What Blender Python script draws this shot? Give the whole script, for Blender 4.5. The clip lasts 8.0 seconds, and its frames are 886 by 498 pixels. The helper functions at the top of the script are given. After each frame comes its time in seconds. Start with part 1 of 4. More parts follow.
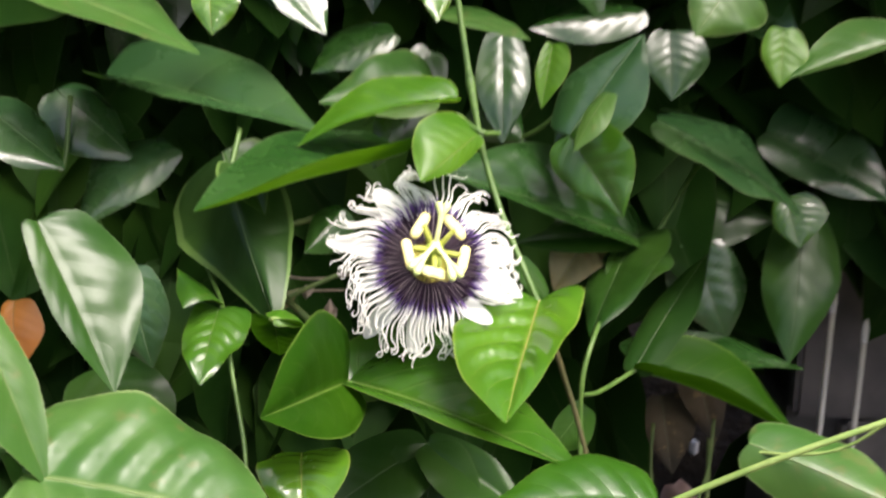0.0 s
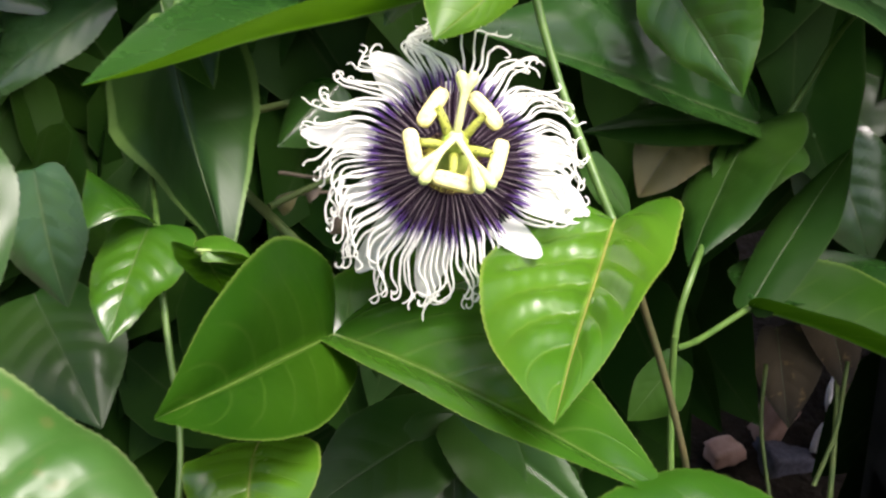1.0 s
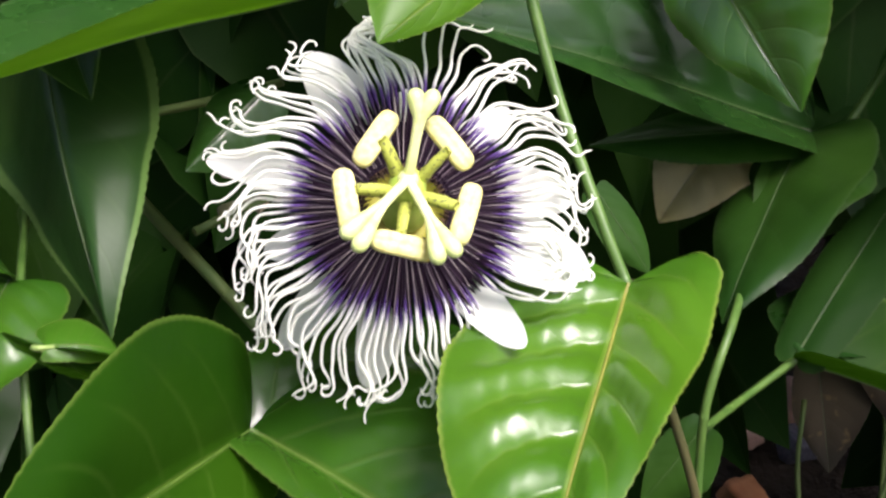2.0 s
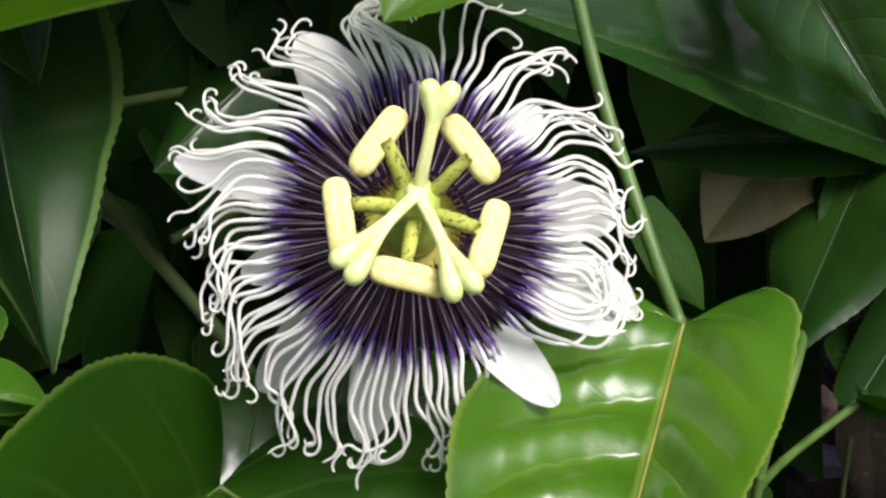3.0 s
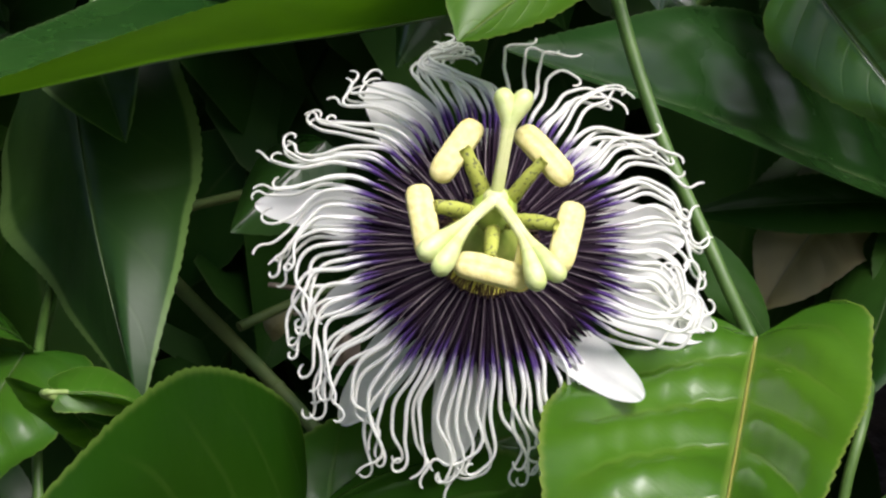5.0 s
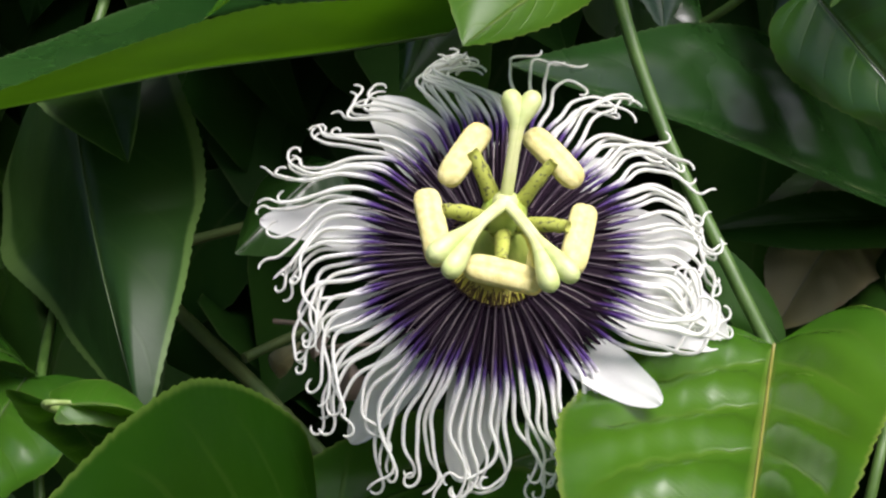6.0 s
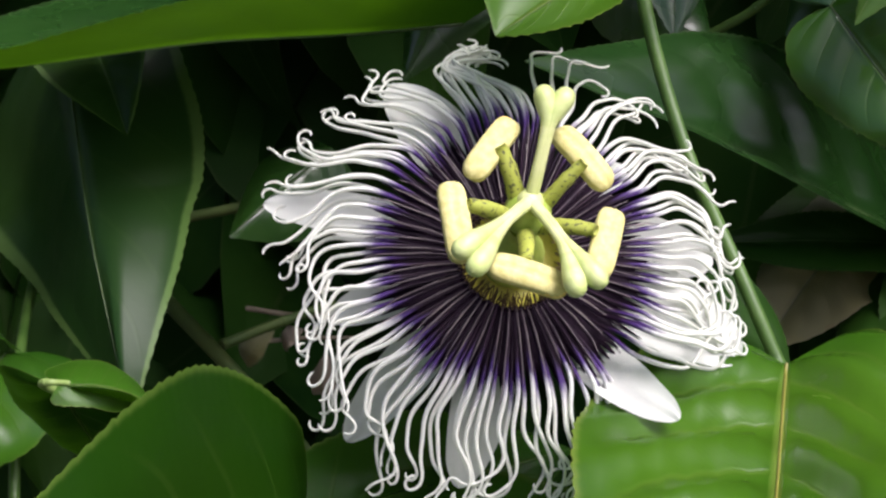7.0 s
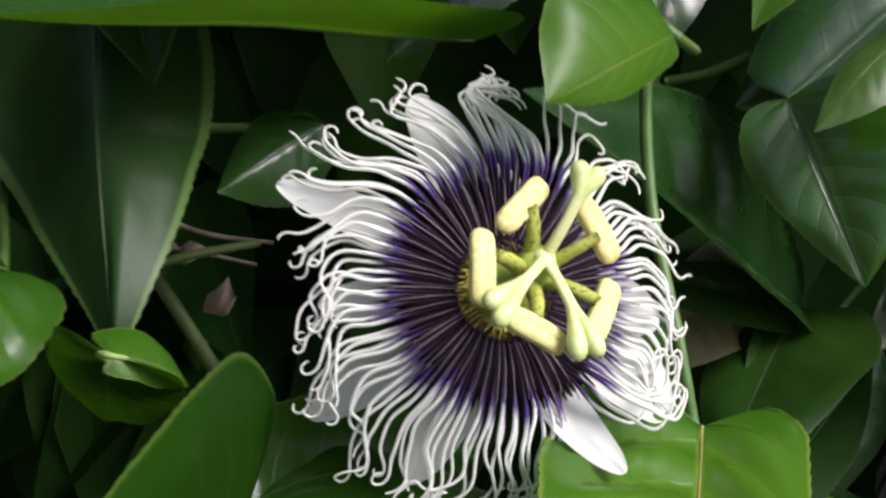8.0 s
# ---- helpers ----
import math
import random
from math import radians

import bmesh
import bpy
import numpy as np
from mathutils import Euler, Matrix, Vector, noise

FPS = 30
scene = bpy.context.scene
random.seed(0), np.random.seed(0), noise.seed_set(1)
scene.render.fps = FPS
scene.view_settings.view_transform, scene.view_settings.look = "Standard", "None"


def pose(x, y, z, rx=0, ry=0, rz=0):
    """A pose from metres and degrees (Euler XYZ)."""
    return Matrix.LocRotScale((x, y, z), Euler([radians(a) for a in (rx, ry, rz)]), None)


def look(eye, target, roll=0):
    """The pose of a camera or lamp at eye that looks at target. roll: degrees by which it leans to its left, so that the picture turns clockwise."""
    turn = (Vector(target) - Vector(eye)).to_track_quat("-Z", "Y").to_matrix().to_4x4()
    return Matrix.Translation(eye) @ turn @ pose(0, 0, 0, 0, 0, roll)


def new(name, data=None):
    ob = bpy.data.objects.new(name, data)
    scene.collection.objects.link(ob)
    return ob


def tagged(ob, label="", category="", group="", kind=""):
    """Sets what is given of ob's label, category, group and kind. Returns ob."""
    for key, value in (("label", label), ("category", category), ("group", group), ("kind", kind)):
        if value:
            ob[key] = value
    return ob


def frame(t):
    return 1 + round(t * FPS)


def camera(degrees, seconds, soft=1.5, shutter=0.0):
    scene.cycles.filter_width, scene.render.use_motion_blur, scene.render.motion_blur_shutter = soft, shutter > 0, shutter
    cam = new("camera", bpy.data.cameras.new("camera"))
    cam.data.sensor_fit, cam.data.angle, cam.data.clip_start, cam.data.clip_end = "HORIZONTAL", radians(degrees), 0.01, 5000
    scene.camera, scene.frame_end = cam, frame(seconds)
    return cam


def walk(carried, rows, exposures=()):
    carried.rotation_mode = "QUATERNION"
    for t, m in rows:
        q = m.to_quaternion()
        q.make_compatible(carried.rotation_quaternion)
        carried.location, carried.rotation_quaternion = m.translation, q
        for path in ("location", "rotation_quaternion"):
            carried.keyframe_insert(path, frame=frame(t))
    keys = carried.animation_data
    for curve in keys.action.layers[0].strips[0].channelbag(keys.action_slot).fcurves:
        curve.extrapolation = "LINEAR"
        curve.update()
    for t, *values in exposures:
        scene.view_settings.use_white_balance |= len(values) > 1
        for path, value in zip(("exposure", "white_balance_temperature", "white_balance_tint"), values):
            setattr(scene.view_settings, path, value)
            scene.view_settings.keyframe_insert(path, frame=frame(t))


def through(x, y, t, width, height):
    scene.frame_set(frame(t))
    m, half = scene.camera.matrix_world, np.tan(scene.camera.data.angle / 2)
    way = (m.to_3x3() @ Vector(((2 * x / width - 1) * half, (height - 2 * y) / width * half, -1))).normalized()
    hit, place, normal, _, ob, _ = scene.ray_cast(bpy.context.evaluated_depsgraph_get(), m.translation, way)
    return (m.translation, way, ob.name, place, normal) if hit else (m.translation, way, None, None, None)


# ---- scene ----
cam = camera(40.24, 8.0, soft=2.4, shutter=0.5)
PATH = [
    (0, (0.00829, -0.00759, 1.20856), (-0.0400, 1.9401, 0.7569), 1.96),
    (0.5, (0.01795, 0.07235, 1.19275), (-0.1224, 1.9834, 0.6198), 1.19),
    (1, (0.01911, 0.12814, 1.18120), (-0.1667, 2.0114, 0.5341), 1.25),
    (1.5, (0.02241, 0.17055, 1.18067), (-0.1699, 2.0265, 0.4605), 1.04),
    (3, (0.01634, 0.24379, 1.16861), (-0.2013, 2.0889, 0.4283), 2.90),
    (3.5, (0.01502, 0.23429, 1.16402), (-0.2115, 2.1261, 0.5560), 2.85),
    (4, (0.01426, 0.22014, 1.16037), (-0.2285, 2.1344, 0.6342), 1.57),
    (4.5, (0.01304, 0.22585, 1.15265), (-0.2527, 2.1493, 0.6735), 0.78),
    (6, (0.01057, 0.23173, 1.13951), (-0.2780, 2.1813, 0.7988), -1.06),
    (6.5, (0.01139, 0.22750, 1.13621), (-0.2734, 2.1838, 0.8333), -1.06),
    (7, (0.00059, 0.23637, 1.13806), (-0.1992, 2.1967, 0.7956), 2.96),
    (7.3, (-0.00767, 0.23787, 1.14093), (-0.0750, 2.1977, 0.7479), 7.84),
    (7.5, (-0.01225, 0.23806, 1.14359), (0.0139, 2.1902, 0.7096), 11.79),
    (7.7, (-0.02150, 0.23632, 1.14870), (0.1001, 2.1757, 0.6755), 15.48),
    (8, (-0.03287, 0.22481, 1.15438), (0.1471, 2.1622, 0.6917), 18.04),
]
walk(cam, [(t, look(eye, target, roll)) for t, eye, target, roll in PATH],
     exposures=[(0.0, 1.42, 6750, 18), (1.0, 1.35, 6650, 18), (1.5, 1.32, 6550, 18), (2.8, 0.62, 6400, 17), (3.5, 0.45, 6300, 17), (8.0, 0.45, 6250, 19)])

# ---- world and light ----
SUN_UP, SUN_TURN = 58.0, 46.0    # degrees above the horizon; degrees to the right of straight behind the camera
world = bpy.data.worlds.new("world")
scene.world = world
world.use_nodes = True
wn = world.node_tree.nodes
wn.clear()
sky = wn.new("ShaderNodeTexSky")
sky.sky_type = "NISHITA"
sky.sun_disc = False
sky.sun_elevation = radians(SUN_UP)
sky.sun_rotation = radians(180 - SUN_TURN)
sky.air_density, sky.dust_density, sky.ozone_density = 1.0, 6.0, 1.0
bg = wn.new("ShaderNodeBackground")
bg.inputs["Strength"].default_value = 0.122
wo = wn.new("ShaderNodeOutputWorld")
world.node_tree.links.new(sky.outputs[0], bg.inputs["Color"])
world.node_tree.links.new(bg.outputs[0], wo.inputs["Surface"])

sun = new("sun", bpy.data.lights.new("sun", "SUN"))
sun.data.energy, sun.data.angle, sun.data.color = 3.8, radians(32), (1.0, 0.98, 0.94)
sun_from = Vector((math.sin(radians(SUN_TURN)) * math.cos(radians(SUN_UP)),
                   -math.cos(radians(SUN_TURN)) * math.cos(radians(SUN_UP)), math.sin(radians(SUN_UP))))
sun.matrix_world = look(sun_from * 5, (0, 0, 0))


# ---- materials ----
class Nodes:
    """Short way of writing a node material."""

    def __init__(self, name):
        self.mat = bpy.data.materials.new(name)
        self.mat.use_nodes = True
        self.tree = self.mat.node_tree
        self.tree.nodes.clear()

    def add(self, kind, **values):
        node = self.tree.nodes.new(kind)
        for key, value in values.items():
            key = key.replace("_", " ")
            node.inputs[key].default_value = value
        return node

    def link(self, a, b):
        self.tree.links.new(a, b)

    def value(self, x, socket):
        if hasattr(x, "is_linked"):
            self.link(x, socket)
        else:
            socket.default_value = x

    def math(self, op, a, b=0.0, c=0.0):
        node = self.tree.nodes.new("ShaderNodeMath")
        node.operation = op
        for x, socket in zip((a, b, c), node.inputs):
            self.value(x, socket)
        return node.outputs[0]

    def step(self, x, lo, hi, a=0.0, b=1.0):
        node = self.tree.nodes.new("ShaderNodeMapRange")
        node.interpolation_type = "SMOOTHSTEP"
        for v, socket in zip((x, lo, hi, a, b), node.inputs):
            self.value(v, socket)
        return node.outputs[0]

    def mix(self, f, a, b):
        node = self.tree.nodes.new("ShaderNodeMix")
        node.data_type = "RGBA"
        self.value(f, node.inputs[0])
        for x, socket in ((a, node.inputs[6]), (b, node.inputs[7])):
            self.value(x if hasattr(x, "is_linked") else (*x, 1), socket)
        return node.outputs[2]

    def noise(self, scale, detail=3.0, coords=None):
        node = self.add("ShaderNodeTexNoise", Scale=scale, Detail=detail)
        self.link(coords or self.place(), node.inputs["Vector"])
        return node.outputs["Fac"]

    def place(self):
        node = self.tree.nodes.new("ShaderNodeTexCoord")
        return node.outputs["Object"]

    def uv(self):
        node = self.tree.nodes.new("ShaderNodeUVMap")
        split = self.tree.nodes.new("ShaderNodeSeparateXYZ")
        self.link(node.outputs[0], split.inputs[0])
        return split.outputs[0], split.outputs[1]

    def random(self):
        return self.tree.nodes.new("ShaderNodeObjectInfo").outputs["Random"]

    def bump(self, height, strength, distance):
        node = self.add("ShaderNodeBump", Strength=strength, Distance=distance)
        self.link(height, node.inputs["Height"])
        return node.outputs[0]

    def finish(self, color, rough=0.5, bump=None, metal=0.0, through=None, share=0.0, spec=0.5, coat=0.0):
        bsdf = self.add("ShaderNodeBsdfPrincipled", Metallic=metal)
        self.value(color if hasattr(color, "is_linked") else (*color, 1), bsdf.inputs["Base Color"])
        self.value(rough, bsdf.inputs["Roughness"])
        bsdf.inputs["Specular IOR Level"].default_value = spec
        bsdf.inputs["Coat Weight"].default_value = coat
        bsdf.inputs["Coat Roughness"].default_value = 0.28
        if bump:
            self.link(bump, bsdf.inputs["Normal"])
        out = self.tree.nodes.new("ShaderNodeOutputMaterial")
        shader = bsdf.outputs[0]
        if through is not None:
            thin = self.tree.nodes.new("ShaderNodeBsdfTranslucent")
            self.value(through if hasattr(through, "is_linked") else (*through, 1), thin.inputs[0])
            if bump:
                self.link(bump, thin.inputs["Normal"])
            both = self.tree.nodes.new("ShaderNodeMixShader")
            self.value(share, both.inputs[0])
            self.link(shader, both.inputs[1])
            self.link(thin.outputs[0], both.inputs[2])
            shader = both.outputs[0]
        self.link(shader, out.inputs["Surface"])
        return self.mat


def leaf_material(name, dark, light, vein, glow, rough, share, spots=0.0, quilt=0.5, spec=0.9, coat=0.0, rim=0.95):
    """A leaf blade. UV: u runs from base to tip, v from edge to edge with the midrib at 0.5."""
    m = Nodes(name)
    u, v = m.uv()
    side = m.math("MULTIPLY", m.math("ABSOLUTE", m.math("SUBTRACT", v, 0.5)), 2.0)
    rib = m.step(side, 0.012, 0.05, 1.0, 0.0)
    # lateral veins run outwards and bend towards the tip
    run = m.math("SUBTRACT", u, m.math("MULTIPLY", m.math("POWER", side, 1.2), 0.26))
    wob = m.math("MULTIPLY", m.math("SUBTRACT", m.noise(90, 2), 0.5), 0.03)
    saw = m.math("FRACT", m.math("MULTIPLY", m.math("ADD", run, wob), 6.5))
    near = m.math("ABSOLUTE", m.math("SUBTRACT", saw, 0.5))
    lateral = m.math("MULTIPLY", m.step(near, 0.02, 0.075, 1.0, 0.0), m.step(side, 0.55, 0.95, 1.0, 0.0))
    veins = m.math("MAXIMUM", rib, m.math("MULTIPLY", lateral, 0.1 + 0.16 * quilt))
    fine = m.tree.nodes.new("ShaderNodeTexVoronoi")
    fine.feature = "DISTANCE_TO_EDGE"
    fine.inputs["Scale"].default_value = 650
    m.link(m.place(), fine.inputs["Vector"])
    net = m.step(fine.outputs["Distance"], 0.0, 0.12, 1.0, 0.0)
    patch = m.noise(38, 4)
    base = m.mix(m.step(patch, 0.35, 0.68), dark, light)
    sunny = tuple(c * k for c, k in zip(light, (1.7, 1.35, 0.9)))
    base = m.mix(m.step(m.noise(15, 2), 0.45, 0.72, 0.0, 0.55), base, sunny)
    base = m.mix(m.math("MULTIPLY", net, 0.06), base, light)
    base = m.mix(m.math("MULTIPLY", m.random(), 0.35), base, light)
    base = m.mix(m.math("MULTIPLY", veins, 0.38), base, vein)
    # pale leaf margin; a wide rim also paints the light on rolled edges
    edge = m.math("MULTIPLY", m.step(side, rim, min(1.0, rim + 0.05)), 0.5 if rim > 0.92 else 0.9)
    base = m.mix(edge, base, vein)
    if spots:
        base = m.mix(m.math("MULTIPLY", m.step(m.noise(160, 5), 0.6, 0.68), spots), base, (0.16, 0.11, 0.05))
    pillow = m.math("MULTIPLY", m.math("COSINE", m.math("MULTIPLY", saw, 2 * math.pi)), m.step(m.noise(55, 1), 0.3, 0.65, 0.02, 0.09 * quilt))
    pillow = m.math("MULTIPLY", pillow, m.math("MULTIPLY", m.step(side, 0.35, 1.0, 1.0, 0.0), m.step(u, 0.5, 0.9, 1.0, 0.0)))
    swell = m.math("ADD", pillow, m.math("MULTIPLY", m.noise(70, 2), 0.4))
    crumple = m.math("MULTIPLY", m.noise(190, 2), 0.1)
    swell = m.math("ADD", swell, crumple)
    height = m.math("ADD", m.math("SUBTRACT", swell, m.math("MULTIPLY", veins, 0.3 * quilt)), m.math("MULTIPLY", net, -0.003))
    glow_c = m.mix(m.math("MULTIPLY", veins, 0.5), glow, tuple(0.6 * g for g in glow))
    r = m.math("ADD", m.math("MULTIPLY", patch, 0.2), rough - 0.13)
    return m.finish(base, r, m.bump(height, 0.5, 0.0016), through=glow_c, share=share, spec=spec, coat=coat)


LEAF = {
    "young": leaf_material("leaf_young", (0.028, 0.1, 0.005), (0.046, 0.135, 0.008), (0.24, 0.3, 0.06), (0.12, 0.31, 0.01), 0.27, 0.3, quilt=1.0, spec=0.9),
    "tender": leaf_material("leaf_tender", (0.032, 0.11, 0.006), (0.05, 0.14, 0.01), (0.26, 0.33, 0.07), (0.15, 0.34, 0.015), 0.4, 0.4, quilt=0.6, spec=0.3),
    "fresh": leaf_material("leaf_fresh", (0.014, 0.06, 0.004), (0.024, 0.082, 0.006), (0.09, 0.14, 0.025), (0.06, 0.18, 0.004), 0.27, 0.24, quilt=0.7, spec=0.6, coat=0.15),
    "glossy": leaf_material("leaf_glossy", (0.013, 0.056, 0.004), (0.022, 0.078, 0.006), (0.14, 0.19, 0.05), (0.06, 0.18, 0.004), 0.25, 0.22, quilt=1.3, spec=0.9, coat=0.1),
    "mature": leaf_material("leaf_mature", (0.009, 0.04, 0.006), (0.016, 0.056, 0.009), (0.05, 0.09, 0.03), (0.035, 0.12, 0.007), 0.3, 0.16, quilt=0.5, spec=0.7, coat=0.12),
    # a duller, slightly darker mature green; carries the shade on half-hidden leaves
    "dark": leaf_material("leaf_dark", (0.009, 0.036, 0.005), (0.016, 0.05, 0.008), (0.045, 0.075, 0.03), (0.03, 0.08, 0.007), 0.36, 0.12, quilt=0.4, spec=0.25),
    # deep shade put into the colour: the darkest, dullest green, for leaves far in
    "shade": leaf_material("leaf_painted_shade", (0.007, 0.028, 0.004), (0.013, 0.042, 0.006), (0.035, 0.06, 0.02), (0.03, 0.07, 0.006), 0.55, 0.05, quilt=0.2, spec=0.05),
    "grey": leaf_material("leaf_grey", (0.014, 0.05, 0.014), (0.024, 0.068, 0.02), (0.085, 0.13, 0.05), (0.04, 0.12, 0.01), 0.3, 0.16, quilt=0.45, spec=0.65, coat=0.1),
    "pale": leaf_material("leaf_pale", (0.022, 0.074, 0.012), (0.04, 0.1, 0.02), (0.2, 0.25, 0.11), (0.1, 0.23, 0.016), 0.4, 0.24, 0.2, quilt=0.35, spec=0.35),
    "dry": leaf_material("leaf_dry", (0.07, 0.08, 0.074), (0.19, 0.19, 0.065), (0.2, 0.17, 0.12), (0.08, 0.06, 0.03), 0.7, 0.1, 0.5, quilt=0.6),
    # dry leaf darkened: the shadow round withered leaves is put into the colour
    "dead": leaf_material("leaf_dry_shaded", (0.014, 0.013, 0.012), (0.05, 0.045, 0.032), (0.07, 0.06, 0.05), (0.03, 0.025, 0.02), 0.8, 0.08, 0.5, quilt=0.6, spec=0.15),
    "under": leaf_material("leaf_underside", (0.034, 0.12, 0.003), (0.05, 0.155, 0.005), (0.1, 0.17, 0.03), (0.12, 0.3, 0.004), 0.5, 0.35, quilt=0.3, spec=0.3),
    # matte is also darker than its sister lobes: shade put into the colour
    "matte": leaf_material("leaf_matte", (0.0065, 0.03, 0.0015), (0.0115, 0.042, 0.002), (0.09, 0.15, 0.025), (0.06, 0.2, 0.003), 0.5, 0.13, quilt=0.6, spec=0.04),
    "satin": leaf_material("leaf_satin", (0.0075, 0.03, 0.004), (0.0135, 0.041, 0.007), (0.07, 0.13, 0.03), (0.03, 0.09, 0.005), 0.45, 0.14, quilt=0.3, spec=0.2, rim=0.87),
    "rust": leaf_material("leaf_rust", (0.3, 0.1, 0.01), (0.5, 0.2, 0.02), (0.4, 0.2, 0.05), (0.5, 0.2, 0.02), 0.5, 0.3),
    "bleached": leaf_material("leaf_bleached", (0.16, 0.13, 0.11), (0.3, 0.25, 0.21), (0.4, 0.3, 0.22), (0.3, 0.22, 0.15), 0.7, 0.15, 0.4, quilt=0.6),
}


def plain(name, a, b, scale, rough, bump=0.3, depth=0.0004, through=None, share=0.0, spec=0.5):
    m = Nodes(name)
    n = m.noise(scale, 4)
    fine = m.noise(scale * 6, 3)
    col = m.mix(m.step(n, 0.3, 0.7), a, b)
    return m.finish(col, rough, m.bump(m.math("ADD", n, m.math("MULTIPLY", fine, 0.4)), bump, depth), through=through, share=share, spec=spec)


RIB = plain("rib", (0.045, 0.1, 0.012), (0.075, 0.13, 0.02), 200, 0.45)
RIB_WARM = plain("rib_warm", (0.17, 0.17, 0.03), (0.22, 0.21, 0.04), 200, 0.45)
RIB_DARK = plain("rib_dark", (0.025, 0.06, 0.014), (0.045, 0.08, 0.02), 200, 0.45)
STEM = plain("stem", (0.04, 0.095, 0.014), (0.068, 0.135, 0.024), 160, 0.5)
STEM_OLD = plain("stem_old", (0.03, 0.065, 0.01), (0.055, 0.085, 0.016), 120, 0.7, 0.6)
STEM_PALE = plain("stem_pale", (0.13, 0.22, 0.05), (0.2, 0.28, 0.08), 160, 0.5)
TWIG = plain("dry_twig", (0.12, 0.1, 0.075), (0.24, 0.2, 0.15), 140, 0.8, 0.6)
STEM_RED = plain("stem_red", (0.036, 0.045, 0.012), (0.062, 0.052, 0.017), 120, 0.6, 0.5)
PETAL = plain("petal", (0.78, 0.8, 0.77), (0.86, 0.87, 0.84), 300, 0.5, 0.2, 0.0002, (0.75, 0.8, 0.68), 0.4)
ANTHER = plain("anther", (0.54, 0.49, 0.17), (0.66, 0.61, 0.27), 900, 0.65, 0.5, 0.0002)
POLLEN = plain("pollen", (0.8, 0.58, 0.16), (0.85, 0.68, 0.25), 2500, 0.85, 0.9, 0.0003)
STIGMA = plain("stigma", (0.45, 0.54, 0.18), (0.56, 0.63, 0.28), 500, 0.42, 0.2, 0.0002)
STYLE = plain("style", (0.53, 0.59, 0.23), (0.63, 0.66, 0.33), 400, 0.42, 0.2, 0.0002)
OVARY = plain("ovary", (0.3, 0.42, 0.06), (0.42, 0.5, 0.1), 400, 0.45, 0.2, 0.0002)
CUP = plain("cup", (0.34, 0.32, 0.04), (0.46, 0.42, 0.07), 500, 0.5, 0.3, 0.0003)
HAIR = plain("hair", (0.03, 0.012, 0.015), (0.2, 0.13, 0.06), 300, 0.6)
CORONA_BASE = plain("corona_base", (0.006, 0.002, 0.007), (0.014, 0.005, 0.015), 900, 0.7, spec=0.12)


def stalk_material():
    """Stamen filament: yellow-green with purple flecks."""
    m = Nodes("stamen_stalk")
    spots = m.step(m.noise(1500, 2), 0.56, 0.64)
    col = m.mix(m.math("MULTIPLY", spots, 0.85), (0.36, 0.4, 0.07), (0.05, 0.05, 0.03))
    return m.finish(col, 0.5)


def corona_material():
    """Filament of the corona: purple-black at its root, violet, then white to the tip. UV u runs from root to tip."""
    m = Nodes("corona_filament")
    u, v = m.uv()
    shift = m.math("MULTIPLY", m.math("SUBTRACT", m.random(), 0.5), 0.09)
    wob = m.math("MULTIPLY", m.math("SUBTRACT", m.noise(1200, 2), 0.5), 0.05)
    x = m.math("ADD", m.math("ADD", u, shift), wob)
    dark = m.mix(m.random(), (0.008, 0.003, 0.01), (0.02, 0.008, 0.02))
    stripe = m.math("MULTIPLY", m.step(m.math("ABSOLUTE", m.math("SUBTRACT", v, 0.25)), 0.03, 0.1, 1.0, 0.0),
                    m.step(m.random(), 0.5, 0.95, 0.0, 0.5))
    dark = m.mix(stripe, dark, (0.15, 0.11, 0.13))
    col = m.mix(m.step(x, 0.25, 0.36), dark, (0.055, 0.025, 0.13))
    col = m.mix(m.step(x, 0.345, 0.49), col, (0.85, 0.86, 0.81))
    return m.finish(col, 0.45, through=(0.82, 0.84, 0.76), share=m.step(x, 0.4, 0.5, 0.0, 0.4), spec=0.15)


INNER = plain("inner_filament", (0.03, 0.015, 0.03), (0.2, 0.16, 0.165), 200, 0.5)
STALK = stalk_material()
CORONA = corona_material()
EARTH = plain("garden_earth", (0.05, 0.042, 0.03), (0.085, 0.072, 0.05), 2.5, 0.95, 0.7, 0.01)
WALL = plain("wall_plaster", (0.2, 0.19, 0.17), (0.3, 0.28, 0.25), 9, 0.9, 0.5, 0.01)
WHITE_PAINT = plain("white_paint", (0.74, 0.74, 0.72), (0.82, 0.82, 0.8), 60, 0.45, 0.2)
SLATE = plain("grey_block", (0.065, 0.062, 0.066), (0.12, 0.11, 0.11), 30, 0.85, 0.6, 0.001)
SLATE_DARK = plain("mortar", (0.04, 0.04, 0.042), (0.07, 0.07, 0.07), 40, 0.9)
TERRACOTTA = plain("terracotta", (0.34, 0.13, 0.05), (0.45, 0.2, 0.08), 40, 0.85, 0.5, 0.002)
BRICK = plain("brick", (0.36, 0.22, 0.17), (0.5, 0.33, 0.26), 50, 0.9, 0.7, 0.002)
# soil far darker than the garden earth: the gap's shade put into colour
SOIL = plain("shade_dark_soil", (0.01, 0.008, 0.006), (0.028, 0.022, 0.016), 14, 0.95, 1.0, 0.02, spec=0.2)
CLOTH = plain("grey_sacking", (0.06, 0.06, 0.08), (0.1, 0.1, 0.13), 200, 0.95, 0.5, 0.001)


